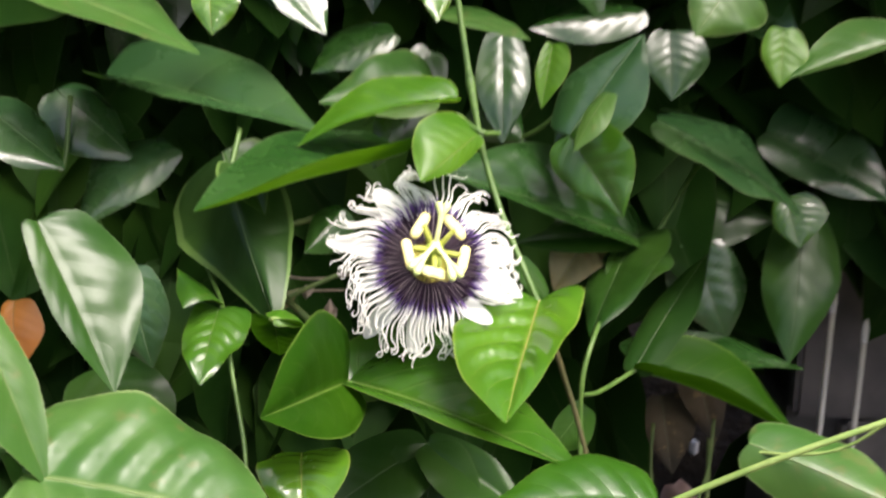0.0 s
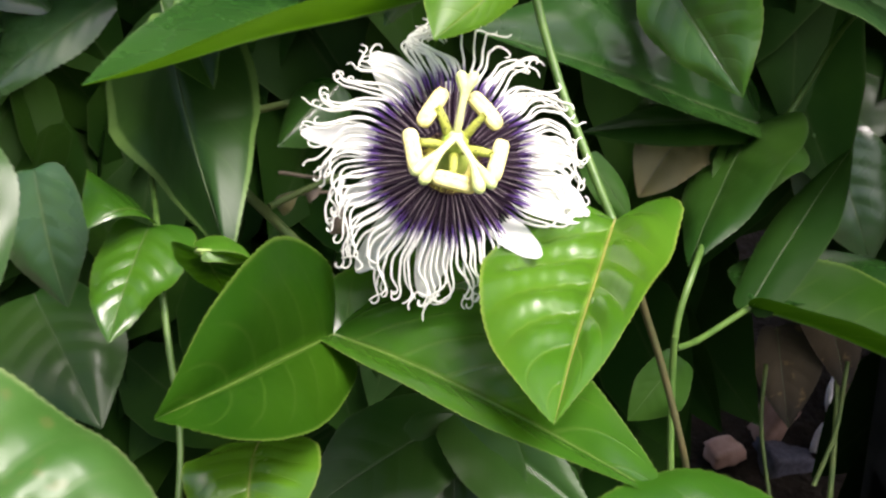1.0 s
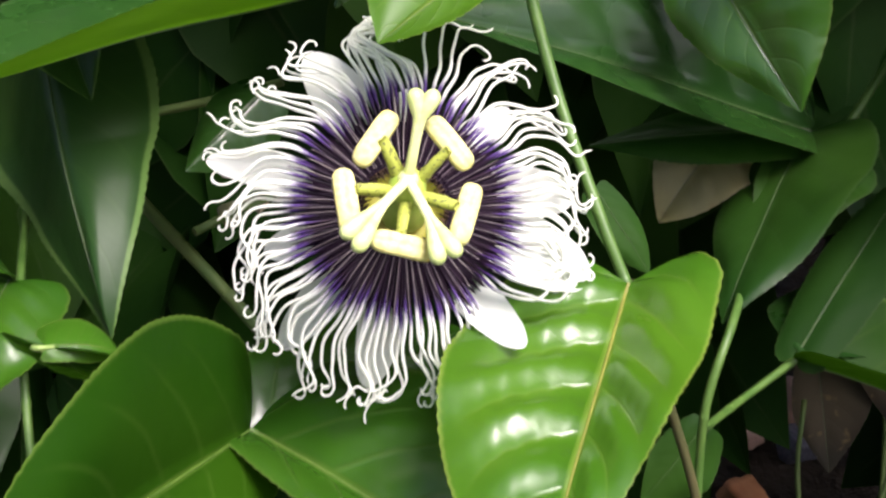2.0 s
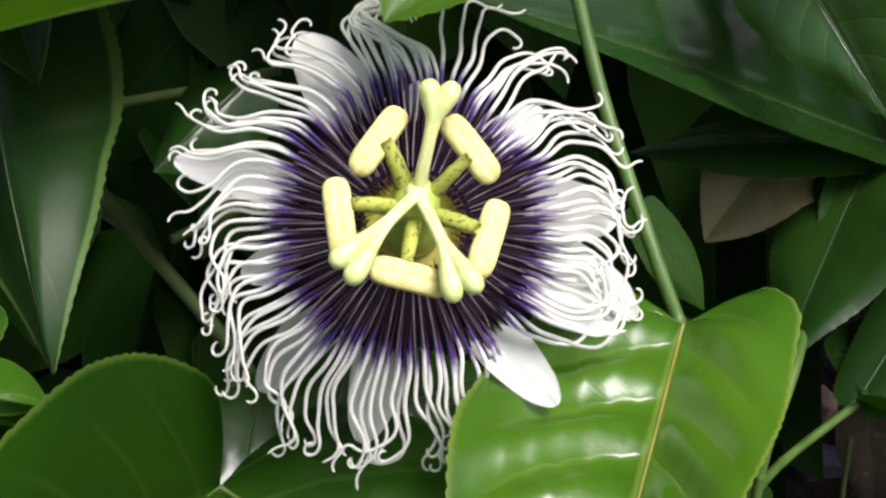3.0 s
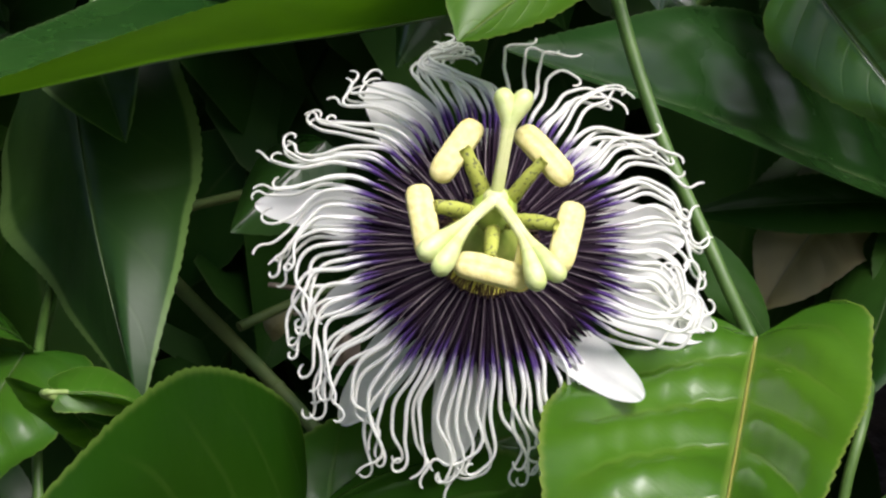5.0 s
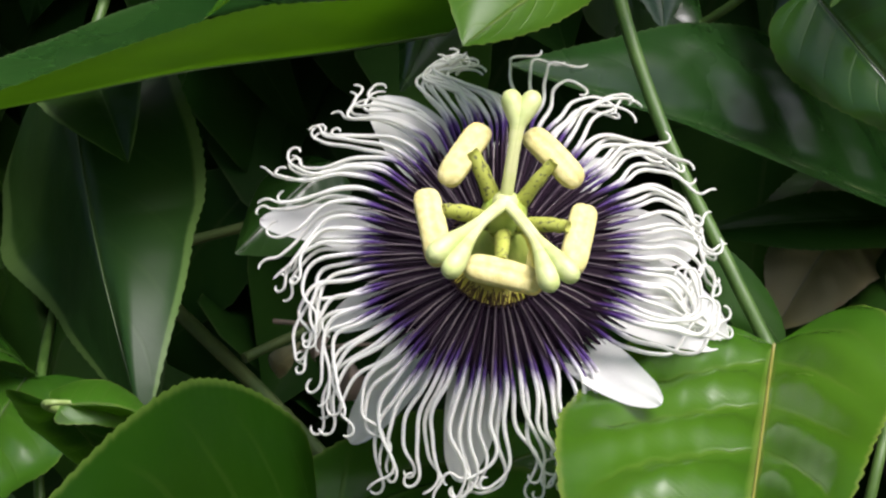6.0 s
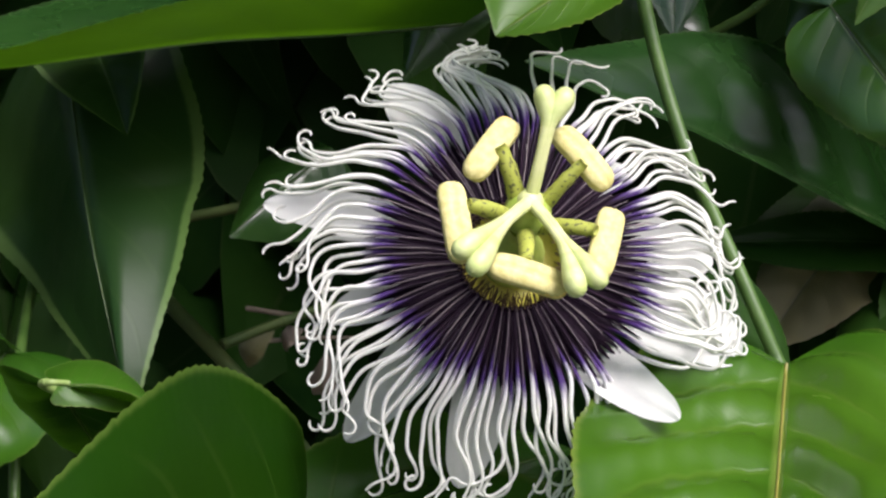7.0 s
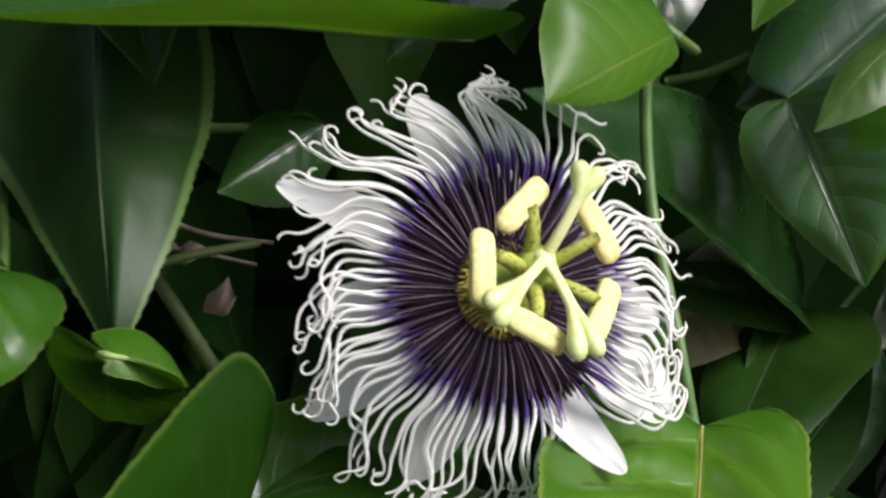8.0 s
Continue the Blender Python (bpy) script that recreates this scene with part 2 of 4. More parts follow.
# ---- building helpers ----
def part(name, bm, material, parent=None, label="", smooth=True):
    mesh = bpy.data.meshes.new(name)
    for f in bm.faces:
        f.smooth = smooth
    bm.to_mesh(mesh)
    bm.free()
    for mat in material if isinstance(material, (list, tuple)) else [material]:
        mesh.materials.append(mat)
    ob = new(name, mesh)
    ob.parent = parent
    if label:
        tagged(ob, label)
    return ob


def grid_faces(bm, rows, uvs=None, closed=False, mat=0):
    """Faces between rows of vertices; uvs: rows of (u, v) alike."""
    layer = bm.loops.layers.uv.verify()
    n = len(rows[0])
    for i in range(len(rows) - 1):
        for j in range(n if closed else n - 1):
            k = (j + 1) % n
            quad = [rows[i][j], rows[i + 1][j], rows[i + 1][k], rows[i][k]]
            f = bm.faces.new(quad)
            f.material_index = mat
            if uvs:
                wrap = 1.0 if k == 0 and closed else None
                for loop, (a, b) in zip(f.loops, ((i, j), (i + 1, j), (i + 1, k), (i, k))):
                    uu, vv = uvs[a][b]
                    loop[layer].uv = (uu, wrap if wrap is not None and b == k else vv)


def tube(bm, pts, radii, sides=8, cap=True, flat=1.0, mat=0):
    """A tube along points; radii: one or one each. flat squeezes it along its second axis."""
    pts = [Vector(p) for p in pts]
    if not hasattr(radii, "__len__"):
        radii = [radii] * len(pts)
    t0 = (pts[1] - pts[0]).normalized()
    side = t0.orthogonal().normalized()
    rows, uvs = [], []
    for i, p in enumerate(pts):
        t = (pts[min(i + 1, len(pts) - 1)] - pts[max(i - 1, 0)]).normalized()
        side = (side - t * side.dot(t))
        side = side.normalized() if side.length > 1e-9 else t.orthogonal().normalized()
        up = t.cross(side)
        ring = []
        for k in range(sides):
            a = 2 * math.pi * k / sides
            ring.append(bm.verts.new(p + (side * math.cos(a) + up * math.sin(a) * flat) * radii[i]))
        rows.append(ring)
        uvs.append([(i / (len(pts) - 1), k / sides) for k in range(sides)])
    grid_faces(bm, rows, uvs, closed=True, mat=mat)
    if cap:
        for ring in (rows[0][::-1], rows[-1]):
            f = bm.faces.new(ring)
            f.material_index = mat
    return rows


def smooth_path(points, steps):
    """A Catmull-Rom line through points."""
    p = [Vector(q) for q in points]
    p = [p[0] * 2 - p[1]] + p + [p[-1] * 2 - p[-2]]
    out = []
    for i in range(1, len(p) - 2):
        for k in range(steps):
            t = k / steps
            a, b, c, d = p[i - 1:i + 3]
            out.append(0.5 * (2 * b + (c - a) * t + (2 * a - 5 * b + 4 * c - d) * t * t + (3 * b - 3 * c + d - a) * t ** 3))
    return out + [p[-2]]


# ---- leaves ----
def outline(u, u0, blunt, full):
    """Half width of a leaf blade at u, as a share of its greatest, which it has at u0."""
    if u < u0:
        round_base = math.sqrt(1 - (1 - min(1.0, u / 0.09)) ** 2)
        return (1 - (1 - blunt) * (1 - u / u0) ** 2.4) * round_base
    t = (u - u0) / (1 - u0)
    return max(0.0, (1 - t ** full) * (1 - 0.22 * t))


def blade(rng, base, tip, left, right, bow=None, back=0.1, nv=7, mat="", under="", roll=0.0, fold=0.22, wave=1.0, quilt=1.0, blunt=(0.42, 0.42), full=(1.75, 1.75), crease=None):
    """A leaf blade from its base to its tip; left and right are the widest points of its two halves. crease: (u, lift),
    where the right half bends forward, shaped to shine like a sunlit patch. Returns the mesh and its midrib.
    """
    base, tip = Vector(base), Vector(tip)
    axis = tip - base
    length = axis.length
    halves, peak = [], []
    for p in (left, right):
        d = Vector(p) - base
        u0 = d.dot(axis) / length ** 2
        halves.append(d - axis * u0)
        peak.append(min(max(u0, 0.22), 0.5))
    n = halves[0].cross(axis)
    n = (n + axis.cross(halves[1])).normalized()
    if n.y > 0:
        n = -n
    bm = bmesh.new()
    seed = rng.uniform(0, 50)
    if bow is None:
        bow = rng.uniform(0.01, 0.05)
    teeth = max(12, int(length / 0.0021))
    nu = teeth * 3

    def mid(u):
        sway = noise.noise(Vector((seed, u * 2.0, 1.0))) * 0.018 * length
        return base + axis * u + n * (bow * length * 4 * u * (1 - u) + sway * u * (1 - u) * 4)

    rows, uvs = [], []
    for i in range(nu + 1):
        u = i / nu
        row, uv = [], []
        for s in range(-nv, nv + 1):
            side = 0 if s < 0 else 1
            v = abs(s) / nv
            h, u0 = halves[side], peak[side]
            w = outline(u, u0, blunt[side], full[side])
            wide = h.length
            if v == 1 and 0 < i < nu:
                w += 0.00048 * min(1.0, length / 0.045) / wide * (1, 0.62, 0)[(i + 1) % 3] * (0.6 + 0.5 * noise.noise(Vector((seed, i // 3 * 1.3, side))))
            p = mid(u) + h * (w * v)
            p -= axis * (back * v ** 1.6 * max(0.0, 1 - u / u0) ** 1.6 * min(1.0, w * 1.4))
            curl = noise.noise(Vector((seed + side * 9, u * 3.2, v * 1.2))) * 0.2 * wide * v * v * wave
            ripple = 0.014 * wide * -math.cos(2 * math.pi * (6.5 * (u - 0.26 * v ** 1.2) + 0.5)) * v * (1 - v) ** 1.7 * 3.4 * quilt * min(1.0, w * 1.1) * min(1.0, max(0.0, (0.92 - u) / 0.35))
            p += n * ((curl + ripple) * min(1.0, w * 1.6) + (roll * max(0.0, v - 0.6) ** 2 * 6 + fold * v - (fold + 0.1) * v * v) * wide * w)
            if crease and side:
                p += n * (crease[1] * length * max(0.0, u - crease[0]) * w * min(1.0, v * 3.5))
            row.append(bm.verts.new(p))
            uv.append((u, 0.5 + 0.5 * s / nv))
        rows.append(row)
        uvs.append(uv)
    grid_faces(bm, [row[:nv + 1] for row in rows], [uv[:nv + 1] for uv in uvs])
    grid_faces(bm, [row[nv:] for row in rows], [uv[nv:] for uv in uvs], mat=1 if under else 0)
    bmesh.ops.remove_doubles(bm, verts=list({v for v in rows[-1]}), dist=1e-6)
    return bm, [mid(k / 14) + n * 0.00012 for k in range(15)], length


count = [0]


def vine_leaf(kind, label, lobes, group="leaves of the vine"):
    count[0] += 1
    rng = random.Random(100 + count[0])
    leaf = new("vine_leaf")
    leaf.location = lobes[0]["base"]
    inverse = Matrix.Translation(-leaf.location)
    tagged(leaf, label, "leaf", group)
    for lobe in lobes:
        bm, rib, length = blade(rng, **lobe)
        bmesh.ops.transform(bm, matrix=inverse, verts=bm.verts)
        name = lobe.get("mat") or kind
        skins = [LEAF[name], LEAF[lobe["under"]]] if lobe.get("under") else LEAF[name]
        surface = part("blade" if len(lobes) == 1 else "lobe", bm, skins, leaf)
        bm = bmesh.new()
        thick = 0.0042 * length
        tube(bm, [inverse @ p for p in rib], [thick * (1 - 0.8 * k / 14) * 0.9 for k in range(15)], 6, flat=0.8)
        part("midrib", bm, RIB_DARK if name in ("dark", "mature", "grey", "dry", "dead", "shade", "satin", "fresh") else RIB_WARM if name == "young" else RIB, surface, "paler raised midrib")
    return leaf


# ---- the flower ----
FLOWER_AT = Vector((-0.00707, 0.40194, 1.10708))
FLOWER_Z = Vector((0.15999, -0.83351, 0.52883)).normalized()
FLOWER_X = Vector((0.98207, 0.18851, 0.0)).normalized()
FLOWER_Y = FLOWER_Z.cross(FLOWER_X)
FLOWER = Matrix((FLOWER_X, FLOWER_Y, FLOWER_Z)).transposed().to_4x4()
FLOWER.translation = FLOWER_AT
MM = 0.001


def polar(r, degrees, z):
    a = radians(degrees)
    return Vector((r * math.cos(a), r * math.sin(a), z)) * MM


def tepal(name, flower, angle, reach, half, z0, z1, droop, twist, rng):
    """One white sepal or petal: a boat-shaped strip from the cup outwards."""
    bm = bmesh.new()
    nu, nv = 22, 6
    rows, uvs = [], []
    a = radians(angle)
    out, across = Vector((math.cos(a), math.sin(a), 0)), Vector((-math.sin(a), math.cos(a), 0))
    seed = rng.uniform(0, 30)
    for i in range(nu + 1):
        u = 1 - (1 - i / nu) ** 1.7
        w = half * (0.55 + 0.45 * math.sin(math.pi * min(1.0, u * 1.05))) * max(0.004, 1 - max(0.0, (u - 0.84) / 0.16) ** 2) ** 0.5
        r = 9.2 + (reach - 9.2) * u
        z = z0 + (z1 - z0) * u + droop * u * (1 - u) * 4
        row, uv = [], []
        for j in range(-nv, nv + 1):
            v = j / nv
            curl = 0.3 * w * v * v * (1 - 0.3 * u) + 0.5 * noise.noise(Vector((seed, u * 3, v * 1.5)))
            p = out * r + across * (w * v + twist * u * u) + Vector((0, 0, z + curl))
            row.append(bm.verts.new(p * MM))
            uv.append((u, v * 0.5 + 0.5))
        rows.append(row)
        uvs.append(uv)
    grid_faces(bm, rows, uvs)
    return part(name, bm, PETAL, flower)


def anther(flower, a, b, root, at, rng):
    """A stamen: spotted stalk from the column to a long two-celled anther with pollen on its outer side."""
    stamen = new("stamen")
    stamen.parent = flower
    bm = bmesh.new()
    tube(bm, smooth_path([root, root * 0.5 + at * 0.5 + Vector((0, 0, 0.6 * MM)), at - Vector((0, 0, 0.5 * MM))], 6),
         [1.25 * MM] * 5 + [1.15 * MM] * 4 + [1.0 * MM] * 3 + [0.8 * MM], 10, flat=0.8)
    part("stalk", bm, STALK, stamen, "spotted yellow-green stamen stalk")
    axis = (b - a).normalized()
    a, b = a - axis * 0.9 * MM, b + axis * 0.9 * MM
    up = Vector((0, 0, 1))
    side = axis.cross(up).normalized()
    up = side.cross(axis)
    rows, nu, nr = [], 22, 28
    bm = bmesh.new()
    for i in range(nu + 1):
        u = 0.5 - 0.5 * math.cos(math.pi * i / nu)
        end = max(0.02, 1 - abs(2 * u - 1) ** 7) ** 0.5
        c = a.lerp(b, u) + up * (-0.6 * MM * (2 * u - 1) ** 2)
        row = []
        for k in range(nr):
            ang = 2 * math.pi * k / nr
            ca, sa = math.cos(ang), math.sin(ang)
            square = (abs(ca) ** 3.2 + abs(sa) ** 3.2) ** (-1 / 3.2)
            seam = 0.24 * math.exp(-(sa / 0.16) ** 2) + 0.1 * math.exp(-((abs(sa) - 0.62) / 0.12) ** 2)
            rough = 1 + 0.035 * noise.noise(Vector((u * 9, sa * 3, ca * 3 + a.x * 900)))
            r = 1.78 * MM * end * square * rough * (1 - seam * max(0.0, ca))
            row.append(bm.verts.new(c + (up * ca * 0.62 + side * sa) * r))
        rows.append(row)
    grid_faces(bm, rows, closed=True)
    bm.faces.new(rows[0][::-1])
    bm.faces.new(rows[-1])
    bm.normal_update()
    outward = ((a + b) / 2).normalized()
    for f in bm.faces:
        c = f.calc_center_median() - (a + b) / 2
        if c.dot(Vector((outward.x, outward.y, -0.35))) > 0.95 * MM + 0.3 * MM * noise.noise(c * 1500):
            f.material_index = 1
    part("anther", bm, [ANTHER, POLLEN], stamen, "pale yellow anther dusted with pollen")


def style(flower, root, knobs, split, rng):
    """A style of two fused strands that part at the share split of its length and end in rounded stigma knobs."""
    ob = new("style")
    ob.parent = flower
    end = (knobs[0] + knobs[1]) / 2
    for knob in knobs:
        bm = bmesh.new()
        pts, rad = [], []
        for k in range(27):
            u = 1 - (1 - k / 26) ** 1.5
            s = u * 1.08
            apart = max(0.0, (u - split) / (1 - split)) ** 1.2
            shared = 0.12 * min(1.0, u * 4)
            p = root.lerp(end, s) + (knob - end) * max(apart, shared) + Vector((0, 0, 1.4 * MM)) * math.sin(math.pi * min(1.0, s))
            pts.append(p)
            r = 0.9 - 0.3 * math.sin(math.pi * min(1.0, u / 0.75)) + 0.95 * max(0.0, (u - 0.55) / 0.45) ** 1.6
            rad.append(MM * r * max(0.001, 1 - max(0.0, (u - 0.82) / 0.18) ** 2.2) ** 0.5)
        tube(bm, pts[:14], rad[:14], 14, cap=False)
        part("strand", bm, STYLE, ob)
        bm = bmesh.new()
        tube(bm, pts[12:], rad[12:], 14, cap=False)
        part("stigma", bm, STIGMA, ob, "rounded pale green stigma")
    return ob


# how the filaments hang round the flower: angle, then the turns away from it (degrees) at four stations towards the tip
DRAPE = [(-180, -5, 60, 85, -40), (-165, -10, 50, 85, -30), (-150, -15, 40, 75, -40), (-135, -14, 30, 70, -40), (-120, -6, 35, 50, -70), (-105, 0, 35, -20, -120),
         (-90, -6, 30, -25, -110), (-75, -18, 25, -25, -100), (-55, -15, 10, -55, -100), (-45, 8, 30, 75, 110), (-30, 10, 40, 95, 150), (-15, 8, -30, -80, 20),
         (0, 12, -15, -85, -20), (15, 10, -40, -85, 40), (30, 14, -40, -80, 0), (45, 14, -25, -60, 20), (60, -8, -25, -45, -70), (70, -8, 18, -15, -100),
         (79, 14, 36, 38, -60), (90, 14, 33, 36, -45), (105, 6, 15, 20, -70), (120, 12, 26, 34, -30), (135, 26, 44, 20, -40), (150, 20, 42, 10, -50), (165, 5, 45, 75, -20),
         (180, -5, 60, 85, -40)]


TUFTS = (-170, -148, -125, -100, -75, -30, -8, 15, 38, 64, 97, 122, 145, 168, 190)


def drape(angle):
    for (a, *p), (b, *q) in zip(DRAPE, DRAPE[1:]):
        if a <= angle <= b:
            k = (angle - a) / (b - a)
            return [x + (y - x) * k for x, y in zip(p, q)]
    return DRAPE[0][1:]


def corona_filament(flower, angle, row, rng):
    """One long filament: straight and dark near the cup, white outside, where it bends over, hangs and curls at its tip."""
    tuft = round(angle / 8.0) + 0.6 * (angle / 8.0 - round(angle / 8.0))
    wob = [noise.noise(Vector((tuft * 0.8, k * 5.3, 2.0))) for k in range(10)]
    own = [rng.uniform(-1, 1) for k in range(6)]
    loose = 50 - 28 * math.exp(-((angle - 96) / 22) ** 2)
    turns = [1.12 * x + loose * w * amount + 12 * o * amount for x, w, o, amount in zip(drape(angle), wob[:4], own, (0.35, 0.7, 1.1, 1.6))]
    aside = angle - min(TUFTS, key=lambda c: abs(angle - c))
    turns = [x - k * aside for x, k in zip(turns, (0.5, 1.5, 1.2, 0.3))]
    stretch = 1.0 + 0.16 * wob[4] + 0.04 * own[4]
    marks = [10.8 + 2.0 * wob[5], 15.2 + 2.0 * wob[6], 19.8 + 2.4 * wob[7] + 0.8 * own[5], 24.6 + 2.2 * wob[8], 29.0]
    knots = [(0.0, 0.0)] + [(m * stretch, x) for m, x in zip(marks, [0.0] + turns)]
    crown = 6.0 * math.exp(-((angle - 95) / 26) ** 2) - 2.2 * math.exp(-((abs(angle) - 180) / 28) ** 2) - 1.8 * math.exp(-((angle + 98) / 30) ** 2)
    total = (30.4 + crown + 2.2 * wob[9] + rng.uniform(-1.4, 1.2) - row * 0.8) * stretch
    tip = rng.choice((-1, 1, 1)) * rng.uniform(60, 230) * (1 if turns[3] > turns[2] else -1)
    start = 7.6 + row * 0.9
    lift = 5.2 - row * 1.0 + rng.uniform(-0.3, 0.3)
    steps = 74
    x, y = start * math.cos(radians(angle)), start * math.sin(radians(angle))
    pts, rad = [], []
    for k in range(steps + 1):
        u = k / steps
        s = total * u
        r = math.hypot(x, y)
        z = lift + 1.7 * math.sin(min(1.0, (r - 7) / 16) * math.pi * 0.6) - 7.4 * max(0.0, (r - 17) / 18) ** 1.6
        z += 11.0 * math.exp(-((angle + 37) / 8) ** 2) * min(1.0, max(0.0, (r - 14) / 12))
        z += 2.4 * wob[4] * max(0.0, u - 0.45) + (9.0 * wob[1] + 2.5 * own[2]) * max(0.0, u - 0.7)
        pts.append(Vector((x, y, z)) * MM)
        core = 0.14 + 0.19 * min(1.0, u / 0.4) ** 1.5
        rad.append(MM * (core * (1 - 0.46 * max(0.0, (u - 0.5) / 0.5)) if u < 0.99 else 0.08))
        bend = knots[-1][1]
        for (s0, b0), (s1, b1) in zip(knots, knots[1:]):
            if s0 <= s < s1:
                bend = b0 + (b1 - b0) * (0.5 - 0.5 * math.cos(math.pi * (s - s0) / (s1 - s0)))
                break
        heading = radians(angle + bend + tip * max(0.0, (u - 0.9) / 0.1) + 5 * math.sin(s * 0.9 + 5 * wob[8]) * min(1.0, u * 1.4))
        x += total / steps * math.cos(heading)
        y += total / steps * math.sin(heading)
    bm = bmesh.new()
    tube(bm, pts, rad, 6)
    return part("corona_filament", bm, CORONA, flower)


def passion_flower():
    rng = random.Random(7)
    flower = new("passion_flower")
    flower.matrix_world = FLOWER
    tagged(flower, "open white and purple passion flower with curly filaments", "flower")
    # sepals and petals: angle, reach, half width, height at root and tip, sag, twist
    for name, *spec in [("sepal", 160, 36.5, 3.6, 2.0, -7, 0.5, 1.0), ("petal", 116, 34.5, 5.2, 2.0, -3.5, 0.5, 1.5),
                        ("sepal", 84, 27, 4.6, 2.0, -13, 0.5, 0), ("petal", 50, 31, 3.2, 2.0, -13, 0.5, -1), ("sepal", 12, 31, 5.2, 2.0, -4, 0.5, -2),
                        ("petal", -17, 34.5, 6.0, 3.0, -0.5, 1.5, -1.5), ("sepal", -52, 30.8, 3.8, 2.0, 14.0, -3.5, -0.5), ("petal", -101, 30.0, 4.0, 2.0, -7, 1.0, -0.5),
                        ("sepal", -135, 30.6, 3.8, 2.0, -14, 1.5, 0.0), ("petal", -168, 25, 3.4, 2.0, -9, 0.0, 0)]:
        tepal(name, flower, *spec, rng)
    # cup under the column
    bm = bmesh.new()
    prof = [(2.2, 3.2), (4.3, 1.6), (6.0, 2.2), (6.9, 3.4), (7.4, 4.6), (7.9, 4.6), (8.3, 3.0), (6.6, 0.4), (4.0, -2.0), (2.0, -5.0), (1.6, -12.0)]
    rows = [[bm.verts.new(polar(r, 360 * k / 40, z)) for k in range(40)] for r, z in prof]
    grid_faces(bm, rows[:4], closed=True)
    grid_faces(bm, rows[3:7], closed=True, mat=1)
    grid_faces(bm, rows[6:], closed=True)
    part("cup", bm, [CUP, CORONA_BASE], flower, "yellow-green flower cup with a purple rim")
    # fine hairs standing round the cup's rim
    for k in range(240):
        bm = bmesh.new()
        ring = k % 2
        a = k * 360 / 240 + rng.uniform(-1.5, 1.5)
        r0 = (7.75, 7.25)[ring]
        top = (6.3, 5.8)[ring] + rng.uniform(-0.8, 0.6)
        tube(bm, [polar(r0, a, (4.2, 3.8)[ring]), polar(r0 - 0.3, a + rng.uniform(-2, 2), top - 1.0), polar(r0 - 1.3 + rng.uniform(-0.5, 0.5), a + rng.uniform(-3, 3), top)],
             [0.13 * MM, 0.11 * MM, 0.07 * MM], 5)
        part("rim_hair", bm, HAIR, flower)
    # purple inner disc from which the filaments rise, its rim torn into teeth
    bm = bmesh.new()
    edge = [rng.uniform(15.0, 17.0) if k % 2 else rng.uniform(18.5, 21.0) for k in range(240)]
    rows = []
    for u, z in [(0.0, 4.2), (0.35, 4.8), (0.7, 4.9), (1.0, 4.4), (0.96, 4.1), (0.4, 4.0), (0.0, 3.6)]:
        rows.append([bm.verts.new(polar(7.7 + (edge[k] - 7.7) * u, 360 * k / 240, z)) for k in range(240)])
    grid_faces(bm, rows, closed=True)
    part("corona_base", bm, CORONA_BASE, flower, "dark purple corona base")
    # filaments in two rows
    n = 64
    for row in range(2):
        for k in range(n):
            a = (k + 0.5 * row) * 360 / n + rng.uniform(-1.0, 1.0)
            a = (a + 180) % 360 - 180
            if -54 < a < -47:
                continue
            corona_filament(flower, a, row, rng)
    # the upper fan stands a little denser
    for k in range(9):
        corona_filament(flower, 83 + 3.4 * k + rng.uniform(-0.8, 0.8), 0.5, rng)
    # thin paler filaments that lie over the dark ring
    for k in range(56):
        a = k * 360 / 56 + rng.uniform(-1.8, 1.8)
        r1 = rng.uniform(16, 22)
        lift = rng.uniform(0.0, 0.5)
        bend = rng.uniform(-2, 2)
        bm = bmesh.new()
        tube(bm, [polar(8.2, a, 5.7 + lift), polar(12.0, a + bend * 0.2, 6.9 + lift), polar(r1 * 0.9, a + bend * 0.6, 7.1 + lift), polar(r1, a + bend, 6.6)],
             [0.07 * MM, 0.11 * MM, 0.11 * MM, 0.05 * MM], 5)
        part("inner_filament", bm, INNER, flower)
    # column and ovary
    bm = bmesh.new()
    tube(bm, [Vector((0, 0.2, z)) * MM for z in (1, 3, 6, 8.5, 11, 13, 14.5)], [3.0 * MM, 4.3 * MM, 4.2 * MM, 3.0 * MM, 1.8 * MM, 1.8 * MM, 2.0 * MM], 16)
    part("column", bm, OVARY, flower, "green column with a swollen foot")
    bm = bmesh.new()
    pts = [Vector((0, 0.9, 14.2 + 6.0 * k / 12)) * MM for k in range(13)]
    tube(bm, pts, [MM * 3.0 * max(0.05, 1 - (2 * k / 12 - 1) ** 2) ** 0.5 + 0.1 * MM for k in range(13)], 18)
    part("ovary", bm, OVARY, flower, "round yellow-green ovary")
    V = lambda *p: Vector(p) * MM
    for a, b, at in [((-2.6, 11.2, 21.6), (-7.4, 3.9, 22.4), (-4.2, 7.2, 23.6)),
                     ((-10.3, 1.8, 22.2), (-8.9, -7.2, 22.4), (-8.3, -0.9, 23.5)),
                     ((3.9, 10.3, 21.5), (9.0, 3.5, 22.0), (6.3, 5.5, 23.5)),
                     ((10.2, 0.0, 20.4), (7.6, -8.6, 22.2), (7.4, -3.6, 23.3)),
                     ((-5.0, -9.0, 24.2), (3.2, -10.6, 22.0), (-1.4, -8.3, 24.0))]:
        at = V(*at)
        root = Vector((at.x * 0.2, at.y * 0.2, 16.5 * MM))
        anther(flower, V(*a), V(*b), root, at, rng)
    hub = V(0, 1.4, 19.6)
